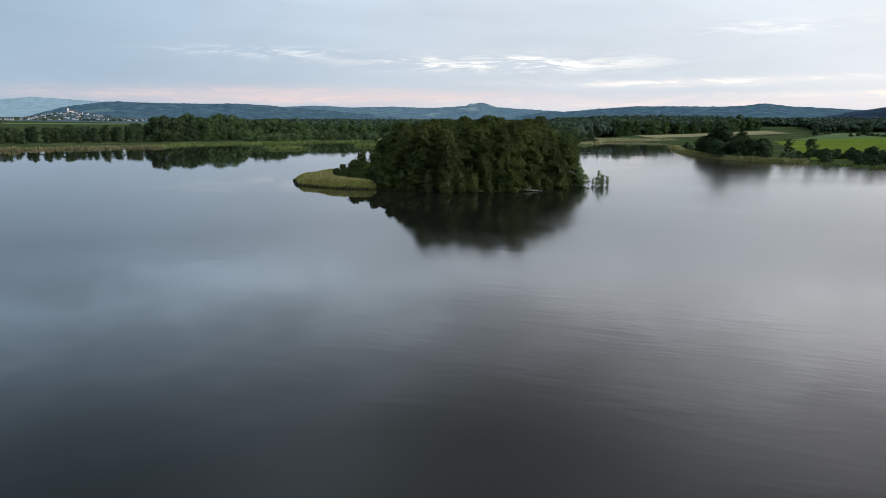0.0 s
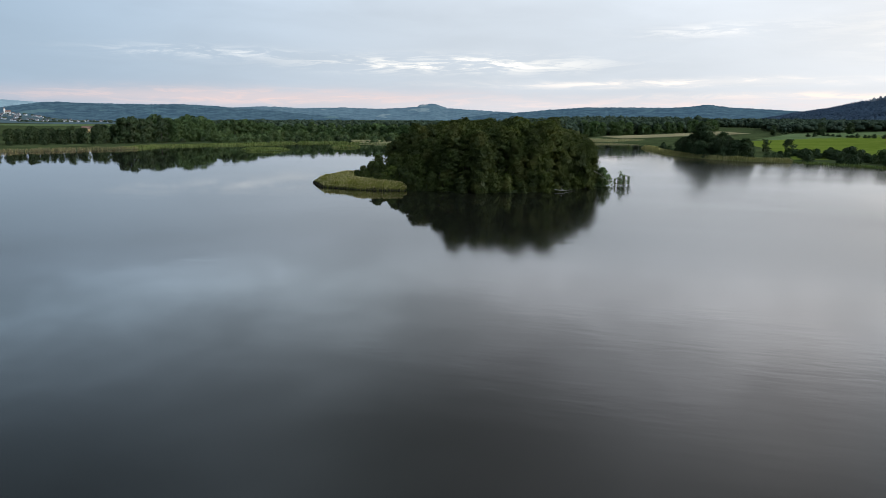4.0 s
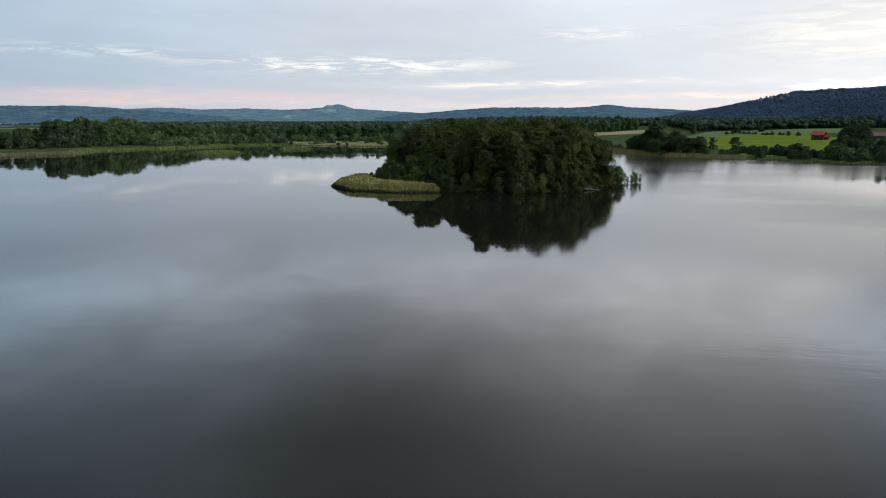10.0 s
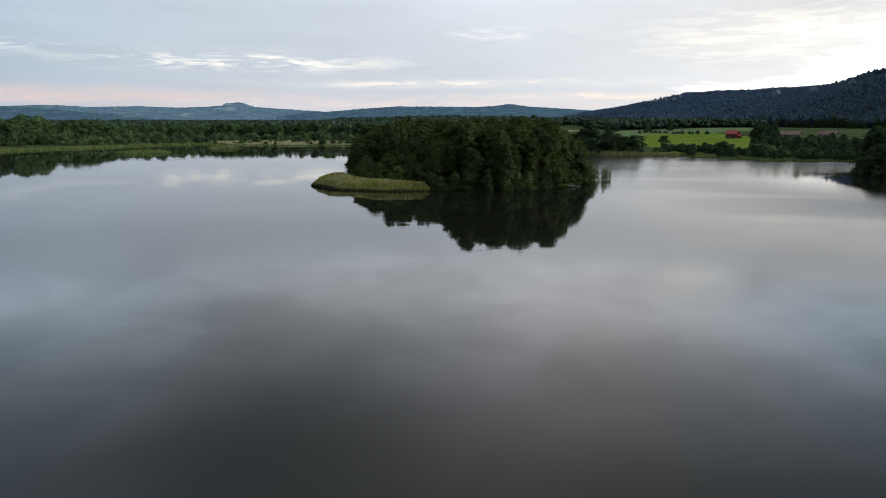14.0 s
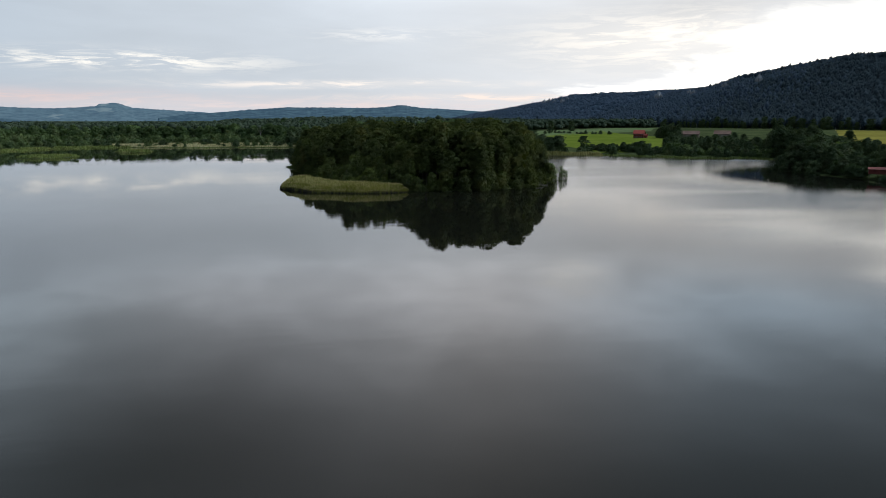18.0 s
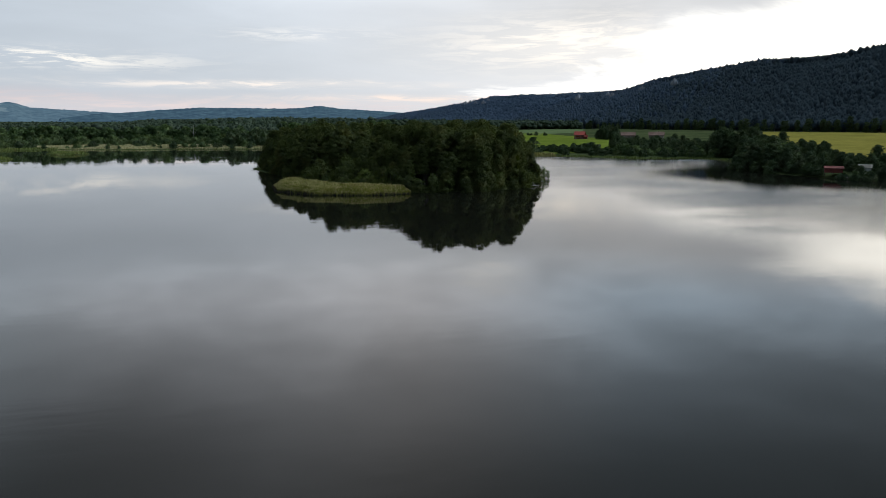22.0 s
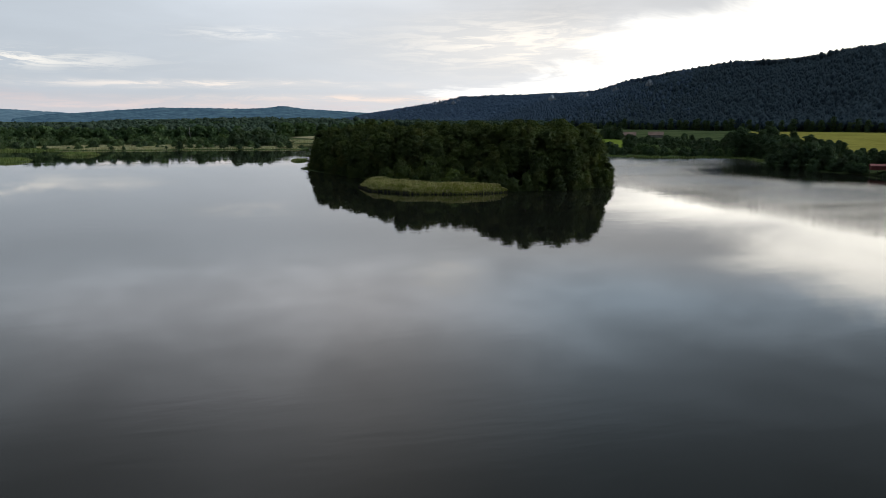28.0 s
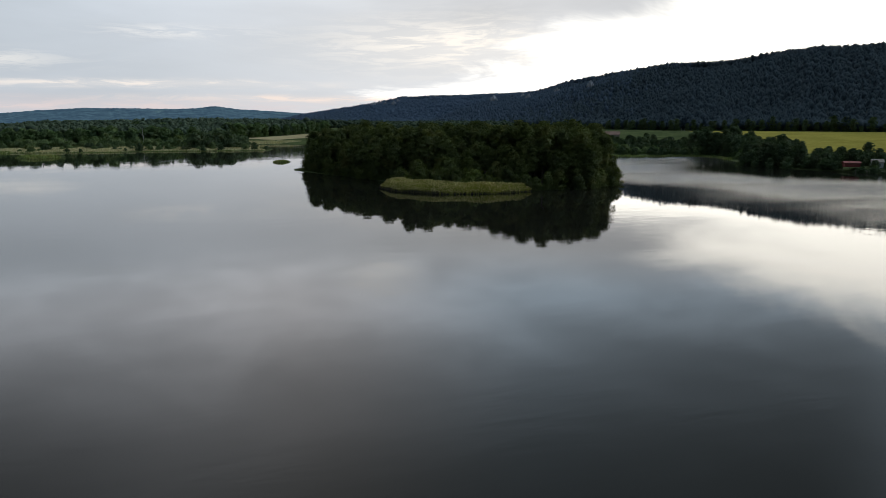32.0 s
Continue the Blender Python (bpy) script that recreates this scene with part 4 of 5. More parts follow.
for x, y in seg:
    for row in range(3):
        xx, yy = x - row * 6.5 + rng.normal(0, 2), y + row * 8.5 + rng.normal(0, 2)
        size = 0.64 + 0.30 * float(smooth01(xx, -275, -248)) - 0.14 * float(smooth01(xx, -200, -170)) + 0.24 * math.exp(-((xx + 236) ** 2 + (yy - 594) ** 2) / 42.0**2)
        (wood_dark if xx < -240 + rng.normal(0, 8) else wood).put(rng, xx, yy, size * rng.uniform(0.82, 1.12) * (1 + 0.14 * float(fbm(np.array(xx / 30), np.array(yy / 30), 2, 8))))
for x, y in seg[::2]:
    shrub.put(rng, x + 9 + rng.normal(0, 2), y - 7 + rng.normal(0, 2), rng.uniform(0.7, 1.1))
# willow carr before the wood
for x, y in inside_points([(-205, 640), (-160, 700), (-90, 730), (20, 725), (100, 690), (90, 660), (30, 690), (-90, 700), (-150, 640), (-190, 590)], 10.0, rng):
    willow.put(rng, x, y, rng.uniform(0.8, 1.6))
for x, y in inside_points([(44, 610), (70, 600), (102, 625), (90, 655), (60, 660)], 8.0, rng):
    shrub.put(rng, x, y, rng.uniform(1.5, 2.3))

for cx, cy, rx, ry, n, s in ((-14, 665, 14, 8, 10, 0.9), (94, 662, 9, 9, 12, 1.5), (-60, 640, 12, 5, 6, 0.7), (48, 596, 12, 6, 7, 0.7), (10, 622, 16, 6, 7, 0.6), (-110, 655, 16, 8, 8, 0.9), (60, 640, 10, 8, 6, 1.0)):
    for k in range(n):
        (shrub if rng.random() < 0.6 else willow).put(rng, cx + rng.normal(0, rx), cy + rng.normal(0, ry), s * rng.uniform(0.6, 1.25), label="dark bush standing in the pale reed meadow")
for x, y in ((-92, 640), (-84, 633), (-45, 610), (-36, 604), (-8, 598), (0, 597), (33, 585), (45, 577), (52, 572), (-120, 640), (-132, 622), (-150, 600), (74, 563), (84, 566)):
    shrub.put(rng, x + rng.normal(0, 2), y + 3 + rng.normal(0, 2), rng.uniform(0.5, 0.95), label="low dark bush at the edge of the reed meadow")
# copse on the east shore, and single trees in the meadow
dark.put(rng, 157, 426, 1.42, label="tall dark tree rising over the shore copse")
for x, y in inside_points([(149, 402), (158, 390), (168, 384), (172, 392), (170, 404), (163, 430), (156, 452), (150, 462), (147, 440)], 5.6, rng):
    dark.put(rng, x, y, rng.uniform(0.70, 1.05))
for x, y in ((150, 470), (152, 480), (155, 492), (149, 398), (154, 390), (166, 380), (160, 384), (156, 505)):
    shrub.put(rng, x, y, rng.uniform(0.6, 0.95))
openk = Kinds([tree("open_tree", 280 + k, h, r, MAT_LEAF_DARK, "small open-crowned tree standing before the green meadow", group="shore trees", limbs=6, clumps=26, leaves=34, leaf=0.45, base=0.12, top=0.6, clump_r=1.2, flat=0.4, ragged=0.6)
               for k, (h, r) in enumerate(((9.5, 3.6), (8.0, 3.4)))])
for x, y, s in ((193.5, 426, 0.9), (199, 408, 1.15)):
    openk.put(rng, x, y, s)
for x, y, s in ((382, 736, 1.05), (414, 741, 0.95), (344, 759, 0.75)):
    dark.put(rng, x, y, s, label="dark round-headed tree in the meadow")
for a, b in (((374, 706), (373, 610)), ((352, 700), (374, 712)), ((360, 775), (382, 790))):
    for q in np.linspace(0, 1, int(math.dist(a, b) / 5.5)):
        if rng.random() < 0.86:
            shrub.put(rng, a[0] + (b[0] - a[0]) * q + rng.normal(0, 1.5), a[1] + (b[1] - a[1]) * q + rng.normal(0, 1.5), rng.uniform(0.35, 0.75), label="dark hedge bush between the meadows")
# shrubs along the east shore
for x, y in shore_strip([(172, 374), (186, 362), (198, 344), (205, 322), (220, 308), (236, 304)], -2, 8):
    for k in range(2):
        shrub.put(rng, x + rng.normal(0, 2.5), y + rng.normal(0, 2.5), rng.uniform(0.6, 1.05))
for x, y in inside_points([(200, 330), (238, 306), (238, 272), (215, 256), (195, 236), (230, 235), (262, 270), (262, 330), (225, 352)], 8.5, rng):
    (willow if rng.random() < 0.55 else shrub).put(rng, x, y, rng.uniform(0.8, 1.4))
for x, y in inside_points([(212, 345), (245, 318), (258, 280), (236, 240), (275, 236), (310, 300), (300, 380), (250, 390)], 9, rng):
    dark.put(rng, x, y, rng.uniform(0.45, 0.72) * (1.35 if rng.random() < 0.12 else 1.0))
for x, y in inside_points([(228, 256), (256, 260), (270, 312), (246, 306)], 8.5, rng):
    dark.put(rng, x, y, rng.uniform(0.9, 1.4), label="tall dark tree in the grove behind the bay")
for x, y in inside_points([(303, 456), (316, 444), (326, 460), (312, 470)], 6, rng):
    dark.put(rng, x, y, rng.uniform(0.6, 0.8), label="dark leafy tree beside the farm buildings")
for x, y in np.concatenate([np.linspace(a, b, 9, endpoint=False) for a, b in (((199, 404), (208, 393)), ((208, 393), (215, 377)), ((215, 377), (221, 362)), ((221, 362), (225, 347)))]):
    shrub.put(rng, x - 6 + rng.normal(0, 3), y - 12 + rng.normal(0, 4), rng.uniform(0.6, 1.1))
# dark bushes on the point by the boathouse
for x, y, s in ((174, 226, 0.8), (170, 218, 0.95), (168, 209, 0.9), (175, 213, 1.0), (181, 222, 0.9), (186, 230, 0.95), (192, 238, 0.85), (166, 200, 0.75), (172, 203, 0.85), (163, 192, 0.6),
                (168, 190, 0.65), (175, 196, 0.8), (182, 208, 0.9), (164, 184, 0.5), (172, 183, 0.55), (180, 188, 0.6), (176, 172, 0.55), (188, 198, 0.7), (196, 222, 0.9), (190, 170, 0.6)):
    dark.put(rng, x, y, s)
for x, y in inside_points([(160, 166), (172, 190), (196, 204), (215, 190), (205, 150), (175, 150)], 7.5, rng):
    dark.put(rng, x, y, rng.uniform(0.42, 0.62), label="dark bushy tree behind the boathouse")
for x, y in ((158, 182), (157, 171), (156, 166), (156, 161), (160, 184), (172, 228), (167, 220), (164, 212), (161, 203), (162, 195), (181, 234), (160, 187)):
    shrub.put(rng, x, y, rng.uniform(0.7, 1.0))


# ---- far woods as one mass each ----
def lumpy(rng, point=0.0):
    """An uneven lump, the solid inside of a crown; a point of 0.6 makes it a fir's."""
    bm = bmesh.new()
    bmesh.ops.create_icosphere(bm, subdivisions=1, radius=1.0)
    v = np.array([p.co[:] for p in bm.verts])
    f = np.array([[q.index for q in p.verts] for p in bm.faces])
    bm.free()
    v = v * (1 + rng.normal(0, 0.14, len(v)))[:, None]
    if point:
        v[:, :2] *= (1 - point * np.clip(v[:, 2:], -0.2, 1))
    return v, f


THREE_LOBES = ((0.10, 0.72, 0.72, 0.22), (0.50, 0.52, 0.66, 0.26), (0.55, 0.38, 0.66, 0.30))
ONE_LOBE = ((0.05, 0.50, 1.20, 0.46),)


def scatter(name, label, points, radius, height, mat, seed, sprays, spray, lobe_plan=THREE_LOBES, uneven=0.16, even=False):
    """Many tree crowns joined into one mass of woodland: lumps covered with leaf sprays that break their outline."""
    rng = np.random.default_rng(seed)
    blobs = [lumpy(rng, 0.45 if even else 0.0) for _ in range(8)]
    n = len(points)
    z = ground_z(points[:, 0], points[:, 1])
    rr = radius * rng.uniform(0.5, 1.5, n)
    hh = height * rng.uniform(0.78, 1.12, n) * (1 + uneven * fbm(points[:, 0] / 60, points[:, 1] / 60, 3, seed))
    a0 = rng.uniform(0, 6.28, n)
    lobes = []
    for k, (out, up, wide, high) in enumerate(lobe_plan):
        aa = a0 + k * 2.3 + rng.normal(0, 0.5, n)
        jig, lift = rng.uniform(0.7, 1.2, n), rng.uniform(0.85, 1.10, n)
        lobes.append(np.stack([points[:, 0] + np.cos(aa) * rr * out, points[:, 1] + np.sin(aa) * rr * out, z + hh * up * lift, rr * wide * jig, hh * high * jig], -1))
    lobes = np.concatenate(lobes)
    tri_v, tri_f, off = [], [], 0
    which = rng.integers(0, 8, len(lobes))
    for b in range(8):
        lb = lobes[which == b]
        bv, bf = blobs[b]
        a = rng.uniform(0, 6.28, len(lb))
        c, s = np.cos(a)[:, None], np.sin(a)[:, None]
        x = (bv[None, :, 0] * c - bv[None, :, 1] * s) * lb[:, 3, None] * 0.9 + lb[:, 0, None]
        y = (bv[None, :, 0] * s + bv[None, :, 1] * c) * lb[:, 3, None] * 0.9 + lb[:, 1, None]
        zz = lb[:, 2, None] + lb[:, 4, None] * bv[None, :, 2] * 0.9
        tri_v.append(np.stack([x, y, zz], -1).reshape(-1, 3))
        tri_f.append((bf[None] + (np.arange(len(lb)) * len(bv))[:, None, None]).reshape(-1, 3) + off)
        off += len(lb) * len(bv)
    root = tagged(new(name), label, "woods", kind="stuff")
    part("canopy", mesh_from("canopy", np.concatenate(tri_v), np.concatenate(tri_f), mat, True), mat, root)
    k = rng.integers(0, len(lobes), n * sprays)
    d = rng.normal(size=(len(k), 3))
    d /= np.linalg.norm(d, axis=1)[:, None]
    d[:, 2] = np.abs(d[:, 2]) * np.where(rng.random(len(k)) < 0.2, -1, 1)
    p = lobes[k, :3] + d * np.stack([lobes[k, 3], lobes[k, 3], lobes[k, 4]], -1) * rng.uniform(0.85, 1.12, len(k))[:, None]
    facing = d * 0.35 + rng.normal(0, 0.14, d.shape) + np.array([-0.25, 0, 0.7]) if even else d * 0.8 + rng.normal(0, 0.30, d.shape) + np.array([0, 0, 0.2])
    v, f = leaf_quads(p, facing, spray, rng, 1.2)
    part("sprays", mesh_from("sprays", v, f, mat), mat, root)
    return root


rng = np.random.default_rng(33)
back_poly = np.concatenate([FRONT + np.array([-10, 18]), [(150, 790), (150, 1000), (-100, 1050), (-350, 1000), (-560, 800), (-520, 560)]])
back = inside_points(back_poly, 8.0, rng)
back = back[back[:, 0] > 24 - 0.443 * back[:, 1]]
back = np.concatenate([back, inside_points([(150, 800), (330, 900), (300, 1150), (120, 1050)], 8.5, rng)])
scatter("lakeside_woods", "broadleaf woods stretching back from the lake's far shore", back, 5.6, 17.0, MAT_LEAF_FLAT, 34, 66, 1.5)
EDGE = np.array([(122, 1035), (150, 800), (330, 900)], float)
for a, b in zip(EDGE[:-1], EDGE[1:]):
    for q in np.linspace(0, 1, int(np.hypot(*(b - a)) / 9.0)):
        x, y = a + (b - a) * q
        wood.put(rng, x + rng.normal(0, 2.5), y - 5 + rng.normal(0, 2.5), rng.uniform(0.55, 0.95))
behind = inside_points([(372, 800), (575, 785), (640, 860), (690, 1020), (650, 1120), (420, 1010)], 9.0, rng)
scatter("meadow_woods", "dark woods closing the meadow below the ridge", behind, 6.0, 12, MAT_LEAF_FLAT, 39, 50, 1.6)
valley = inside_points([(-520, 1500), (-300, 1150), (500, 1250), (740, 1300), (800, 1900), (300, 2000), (-640, 2000)], 15, rng)
scatter("valley_woods", "dark woods across the valley floor", valley, 8.0, 16, MAT_LEAF_FLAT, 35, 40, 2.6)
for y in np.arange(300, 1080, 9.0):
    x = float(np.interp(y, [300, 560, 1000, 1700], [584, 592, 682, 850])) + rng.normal(0, 4)
    wood_dark.put(rng, x, y, rng.uniform(0.35, 0.8), label="dark tree at the foot of the wooded ridge")
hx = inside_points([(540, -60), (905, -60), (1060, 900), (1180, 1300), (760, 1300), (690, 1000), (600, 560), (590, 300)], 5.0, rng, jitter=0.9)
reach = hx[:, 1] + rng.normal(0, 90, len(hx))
scatter("hill_forest_mid", "forest on the middle of the ridge, tinted blue-grey for haze", hx[reach > 900], 3.1, 14, MAT_HAZED_HILL_MID, 38, 32, 1.1, ONE_LOBE, 0.3, True)
scatter("hill_forest", "dark forest covering the long ridge", hx[reach <= 900], 3.1, 14, MAT_HAZED_HILL, 36, 32, 1.1, ONE_LOBE, 0.3, True)
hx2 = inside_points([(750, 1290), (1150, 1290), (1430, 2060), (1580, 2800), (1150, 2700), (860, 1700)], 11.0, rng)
scatter("hill_forest_far", "forest on the ridge's far end, tinted pale blue for haze", hx2, 7.0, 14, MAT_HAZED_HILL_FAR, 37, 34, 3.2, ONE_LOBE, 0.3, True)

# ---- buildings ----
def box(bm, x0, y0, z0, x1, y1, z1, bevel=0.0):
    vs = [bm.verts.new(p) for p in ((x0, y0, z0), (x1, y0, z0), (x1, y1, z0), (x0, y1, z0), (x0, y0, z1), (x1, y0, z1), (x1, y1, z1), (x0, y1, z1))]
    for q in ((3, 2, 1, 0), (4, 5, 6, 7), (0, 1, 5, 4), (1, 2, 6, 5), (2, 3, 7, 6), (3, 0, 4, 7)):
        bm.faces.new([vs[k] for k in q])
    return bm


def block(x0, y0, z0, x1, y1, z1):
    return box(bmesh.new(), x0, y0, z0, x1, y1, z1)


def gable_wall(w, d, h, rise):
    """House body, its gables reaching up under the roof; the ridge runs along x."""
    bm = bmesh.new()
    a = [bm.verts.new(p) for p in ((-w, -d, 0), (w, -d, 0), (w, d, 0), (-w, d, 0), (-w, -d, h), (w, -d, h), (w, d, h), (-w, d, h), (-w, 0, h + rise), (w, 0, h + rise))]
    for q in ((0, 1, 5, 4), (2, 3, 7, 6), (1, 2, 6, 9, 5), (3, 0, 4, 8, 7), (3, 2, 1, 0), (4, 5, 9, 8), (6, 7, 8, 9)):
        bm.faces.new([a[k] for k in q])
    return bm


def gable_roof(w, d, h, rise, over, thick):
    """Two thick slopes meeting in a ridge along x, with overhanging eaves."""
    bm = bmesh.new()
    slope = rise / d
    top = [(-d - over, h - over * slope), (0, h + rise), (d + over, h - over * slope)]
    ring = [(y, z + 0.05) for y, z in top] + [(y, z + thick) for y, z in reversed(top)]
    ends = [[bm.verts.new((x, y, z)) for y, z in ring] for x in (-w - over, w + over)]
    n = len(ring)
    for k in range(n):
        bm.faces.new([ends[0][k], ends[0][(k + 1) % n], ends[1][(k + 1) % n], ends[1][k]])
    bm.faces.new(ends[0][::-1])
    bm.faces.new(ends[1])
    return bm


def house(name, label, x, y, turn, w, d, h, rise, wall_mat, roof_mat, windows=(), chimney=True, over=0.6, z=None, category="house"):
    """A gabled house: wall, roof with chimney, door and windows with frame and pane."""
    root = tagged(new(name), label, category)
    z = float(ground_z(np.array(x), np.array(y))) - 0.2 if z is None else z
    root.matrix_basis = pose(x, y, z, 0, 0, turn)
    part("wall", gable_wall(w, d, h, rise), wall_mat, root)
    roof = part("roof", gable_roof(w, d, h, rise, over, 0.28), roof_mat, root)
    if chimney:
        part("chimney", block(w * 0.3 - 0.35, 0.5, h + rise * 0.5, w * 0.3 + 0.35, 1.2, h + rise + 0.9), MAT_ROOF_BROWN, roof)
    for side, u, zz, ww, hh in windows:
        win = new("window")
        win.parent = root
        win.matrix_basis = {"front": pose(u, -d, zz), "back": pose(u, d, zz, 0, 0, 180), "left": pose(-w, u, zz, 0, 0, -90), "right": pose(w, u, zz, 0, 0, 90)}[side]
        fr = bmesh.new()
        for q in ((-ww, -hh, -ww + 0.12, hh), (ww - 0.12, -hh, ww, hh), (-ww + 0.12, hh - 0.12, ww - 0.12, hh), (-ww + 0.12, -hh, ww - 0.12, -hh + 0.12)):
            box(fr, q[0], -0.08, q[1], q[2], 0.02, q[3])
        part("frame", fr, MAT_WALL_WHITE, win)
        part("pane", block(-ww + 0.12, -0.03, -hh + 0.12, ww - 0.12, 0.01, hh - 0.12), MAT_GLASS, win)
    return root


# the red-roofed farmhouse over the meadow, with a balcony along its front
WIN = [("front", u, zz, 0.6, 0.7) for u in (-4.2, -1.4, 1.4, 4.2) for zz in (1.6, 4.3)] + [("left", u, zz, 0.6, 0.7) for u in (-2, 2) for zz in (1.6, 4.3)]
farm = house("farmhouse", "red boarded farmhouse with bright red tiled roof above the meadow", 297, 472, -52, 6.2, 4.6, 5.4, 3.0, MAT_WALL_RED, MAT_ROOF_RED, WIN, True, 1.0)
farm.scale = (0.62, 0.62, 0.74)
part("porch_roof", block(-6.4, -6.6, 2.75, 6.4, -4.7, 2.95), MAT_ROOF_RED, farm)
for u in (-6, -2, 2, 6):
    part("porch_post", block(u - 0.09, -6.5, 0, u + 0.09, -6.32, 2.75), MAT_WALL_RED, farm)
part("wing_roof", gable_roof(2.4, 2.6, 3.0, 1.6, 0.5, 0.25), MAT_ROOF_RED, farm).matrix_basis = pose(7.6, 0.5, 0)
part("wing_wall", gable_wall(2.4, 2.6, 3.0, 1.6), MAT_WALL_RED, farm).matrix_basis = pose(7.6, 0.5, 0)
house("barn", "long low barn with a weathered brown roof", 340, 472, -47, 14, 4.5, 2.6, 2.4, MAT_PLANK, MAT_ROOF_BROWN, [("front", u, 1.4, 0.5, 0.4) for u in (-10, -5, 0, 5, 10)], False)
house("stable", "low farm building with a brown tiled roof among trees", 368, 455, -50, 6, 4, 3.0, 2.4, MAT_PLANK, MAT_ROOF_BROWN, [("front", u, 1.6, 0.5, 0.5) for u in (-3, 0, 3)], True)

# the boathouse at the water, its landing stage, and a white hut beside it
bh = house("boathouse", "low red wooden boathouse with a faded roof by the water", 159, 176, 126, 2.9, 2.0, 1.5, 0.6, MAT_WALL_RED, MAT_ROOF_OLD, [("front", -1.9, 0.9, 0.35, 0.3), ("front", 1.9, 0.9, 0.35, 0.3)], False, 0.35, z=2.1)
part("boat_door", block(-0.9, -2.06, 0.1, 0.9, -1.99, 1.4), MAT_PLANK, bh)
for u in (-2.6, 0, 2.6):
    part("pile", mesh_from("pile", *tube([(u, -1.8, -3.2), (u, -1.8, 0.05)], [0.12, 0.12], 8), MAT_PLANK, True), MAT_PLANK, bh)
stage = tagged(new("landing_stage"), "narrow grey wooden landing stage along the bank", "jetty")
stage.matrix_basis = pose(157.5, 167.0, 0.75, 0, 0, 100)
plank = mesh_from("plank", *(lambda b: (np.array([q.co[:] for q in b.verts]), np.array([[c.index for c in q.verts] for q in b.faces])))(
    (lambda b: (b.verts.index_update(), b)[1])(block(-0.13, -0.9, 0, 0.13, 0.9, 0.06))), MAT_PLANK)
for k in range(44):
    part("plank", plank, MAT_PLANK, stage).matrix_basis = pose(-6.2 + k * 0.29, 0, 0.004 * (k % 3))
for u in (-6, -2, 2, 6):
    for w in (-0.75, 0.75):
        part("post", mesh_from("post", *tube([(u, w, -3.0), (u, w, 0.45)], [0.08, 0.08], 8), MAT_PLANK, True), MAT_PLANK, stage)
house("white_hut", "small white hut with a grey roof beside the boathouse", 167, 169, 120, 2.0, 1.8, 2.3, 1.0, MAT_WALL_WHITE, MAT_PLANK, [("front", 0, 1.3, 0.35, 0.35)], False, 0.3)
house("yellow_house", "pale yellow house with an orange-red roof behind the wood", -462, 905, 20, 6.5, 5, 5, 3, MAT_WALL_YELLOW, MAT_ROOF_BROWN, [("front", u, zz, 0.6, 0.8) for u in (-4, 0, 4) for zz in (1.8, 4.6)])
house("field_barn", "pale barn on the edge of the grain field", 330, 1090, 20, 8, 4, 3, 3, MAT_WALL_WHITE, MAT_ROOF_BROWN, [("front", u, 1.6, 0.6, 0.6) for u in (-4, 0, 4)], False)

# ---- the village and its church under the far hill ----
rng = np.random.default_rng(77)


church = tagged(new("church"), "white church with a tall tower and red roof above the village", "church")
church.matrix_basis = pose(-1640, 2608, float(ground_z(np.array(-1640), np.array(2608))) - 0.5, 0, 0, 30)
church.scale = (0.62, 0.62, 0.62)
part("nave", gable_wall(14, 7, 12, 8), MAT_WALL_WHITE, church)
part("nave_roof", gable_roof(14, 7, 12, 8, 0.8, 0.5), MAT_ROOF_BROWN, church)
tower = part("tower", block(-22, -4.5, 0, -13.8, 4.5, 30), MAT_WALL_WHITE, church)
bm = bmesh.new()
bmesh.ops.create_cone(bm, segments=4, radius1=6.6, radius2=0.3, depth=9, cap_ends=True, matrix=Matrix.Translation((-17.9, 0, 34.5)) @ Matrix.Rotation(radians(45), 4, "Z"))
part("tower_roof", bm, MAT_ROOF_BROWN, tower)
for u in (-8, -3, 3, 8):
    part("window", block(u - 0.8, -7.08, 3, u + 0.8, -6.98, 9), MAT_GLASS, church)
body, roof_a = gable_wall(7, 5, 6, 5), gable_roof(7, 5, 6, 5, 0.7, 0.4)
cottage = tagged(new("village_house"), "small pale village house with a tiled roof", "house", "village houses")
part("wall", body, MAT_WALL_DULL, cottage)
part("roof", roof_a, MAT_ROOF_DULL, cottage)
for u in (-4.5, 0, 4.5):
    part("window", block(u - 0.7, -5.09, 2, u + 0.7, -4.98, 4), MAT_GLASS, cottage)
cottage.matrix_basis = pose(-1690, 2560, float(ground_z(np.array(-1690), np.array(2560))) - 0.3, 0, 0, 20)
cottage.scale = (0.7, 0.7, 0.7)
for k in range(150):
    a = rng.beta(1.2, 1.8)
    x = -1850 + a * 640 + rng.normal(0, 10)
    y = 2460 + a * 330 + rng.uniform(-170, 60)
    made = copy_thing(cottage, pose(x, y, float(ground_z(np.array(x), np.array(y))) - 0.3, 0, 0, rng.uniform(0, 180)))
    made.scale = (0.55 * rng.uniform(0.7, 1.2),) * 3
pts = np.stack([rng.uniform(-1950, -1150, 170), np.zeros(170)], -1)
pts[:, 1] = 2380 + (pts[:, 0] + 1900) * 0.5 + rng.uniform(-160, 130, 170)
scatter("village_trees", "dark garden trees between the village houses", pts, 5.0, 7, MAT_LEAF_FLAT, 78, 14, 2.4)

# ---- bushes in the water at the island's end, fallen wood ----
rng = np.random.default_rng(91)
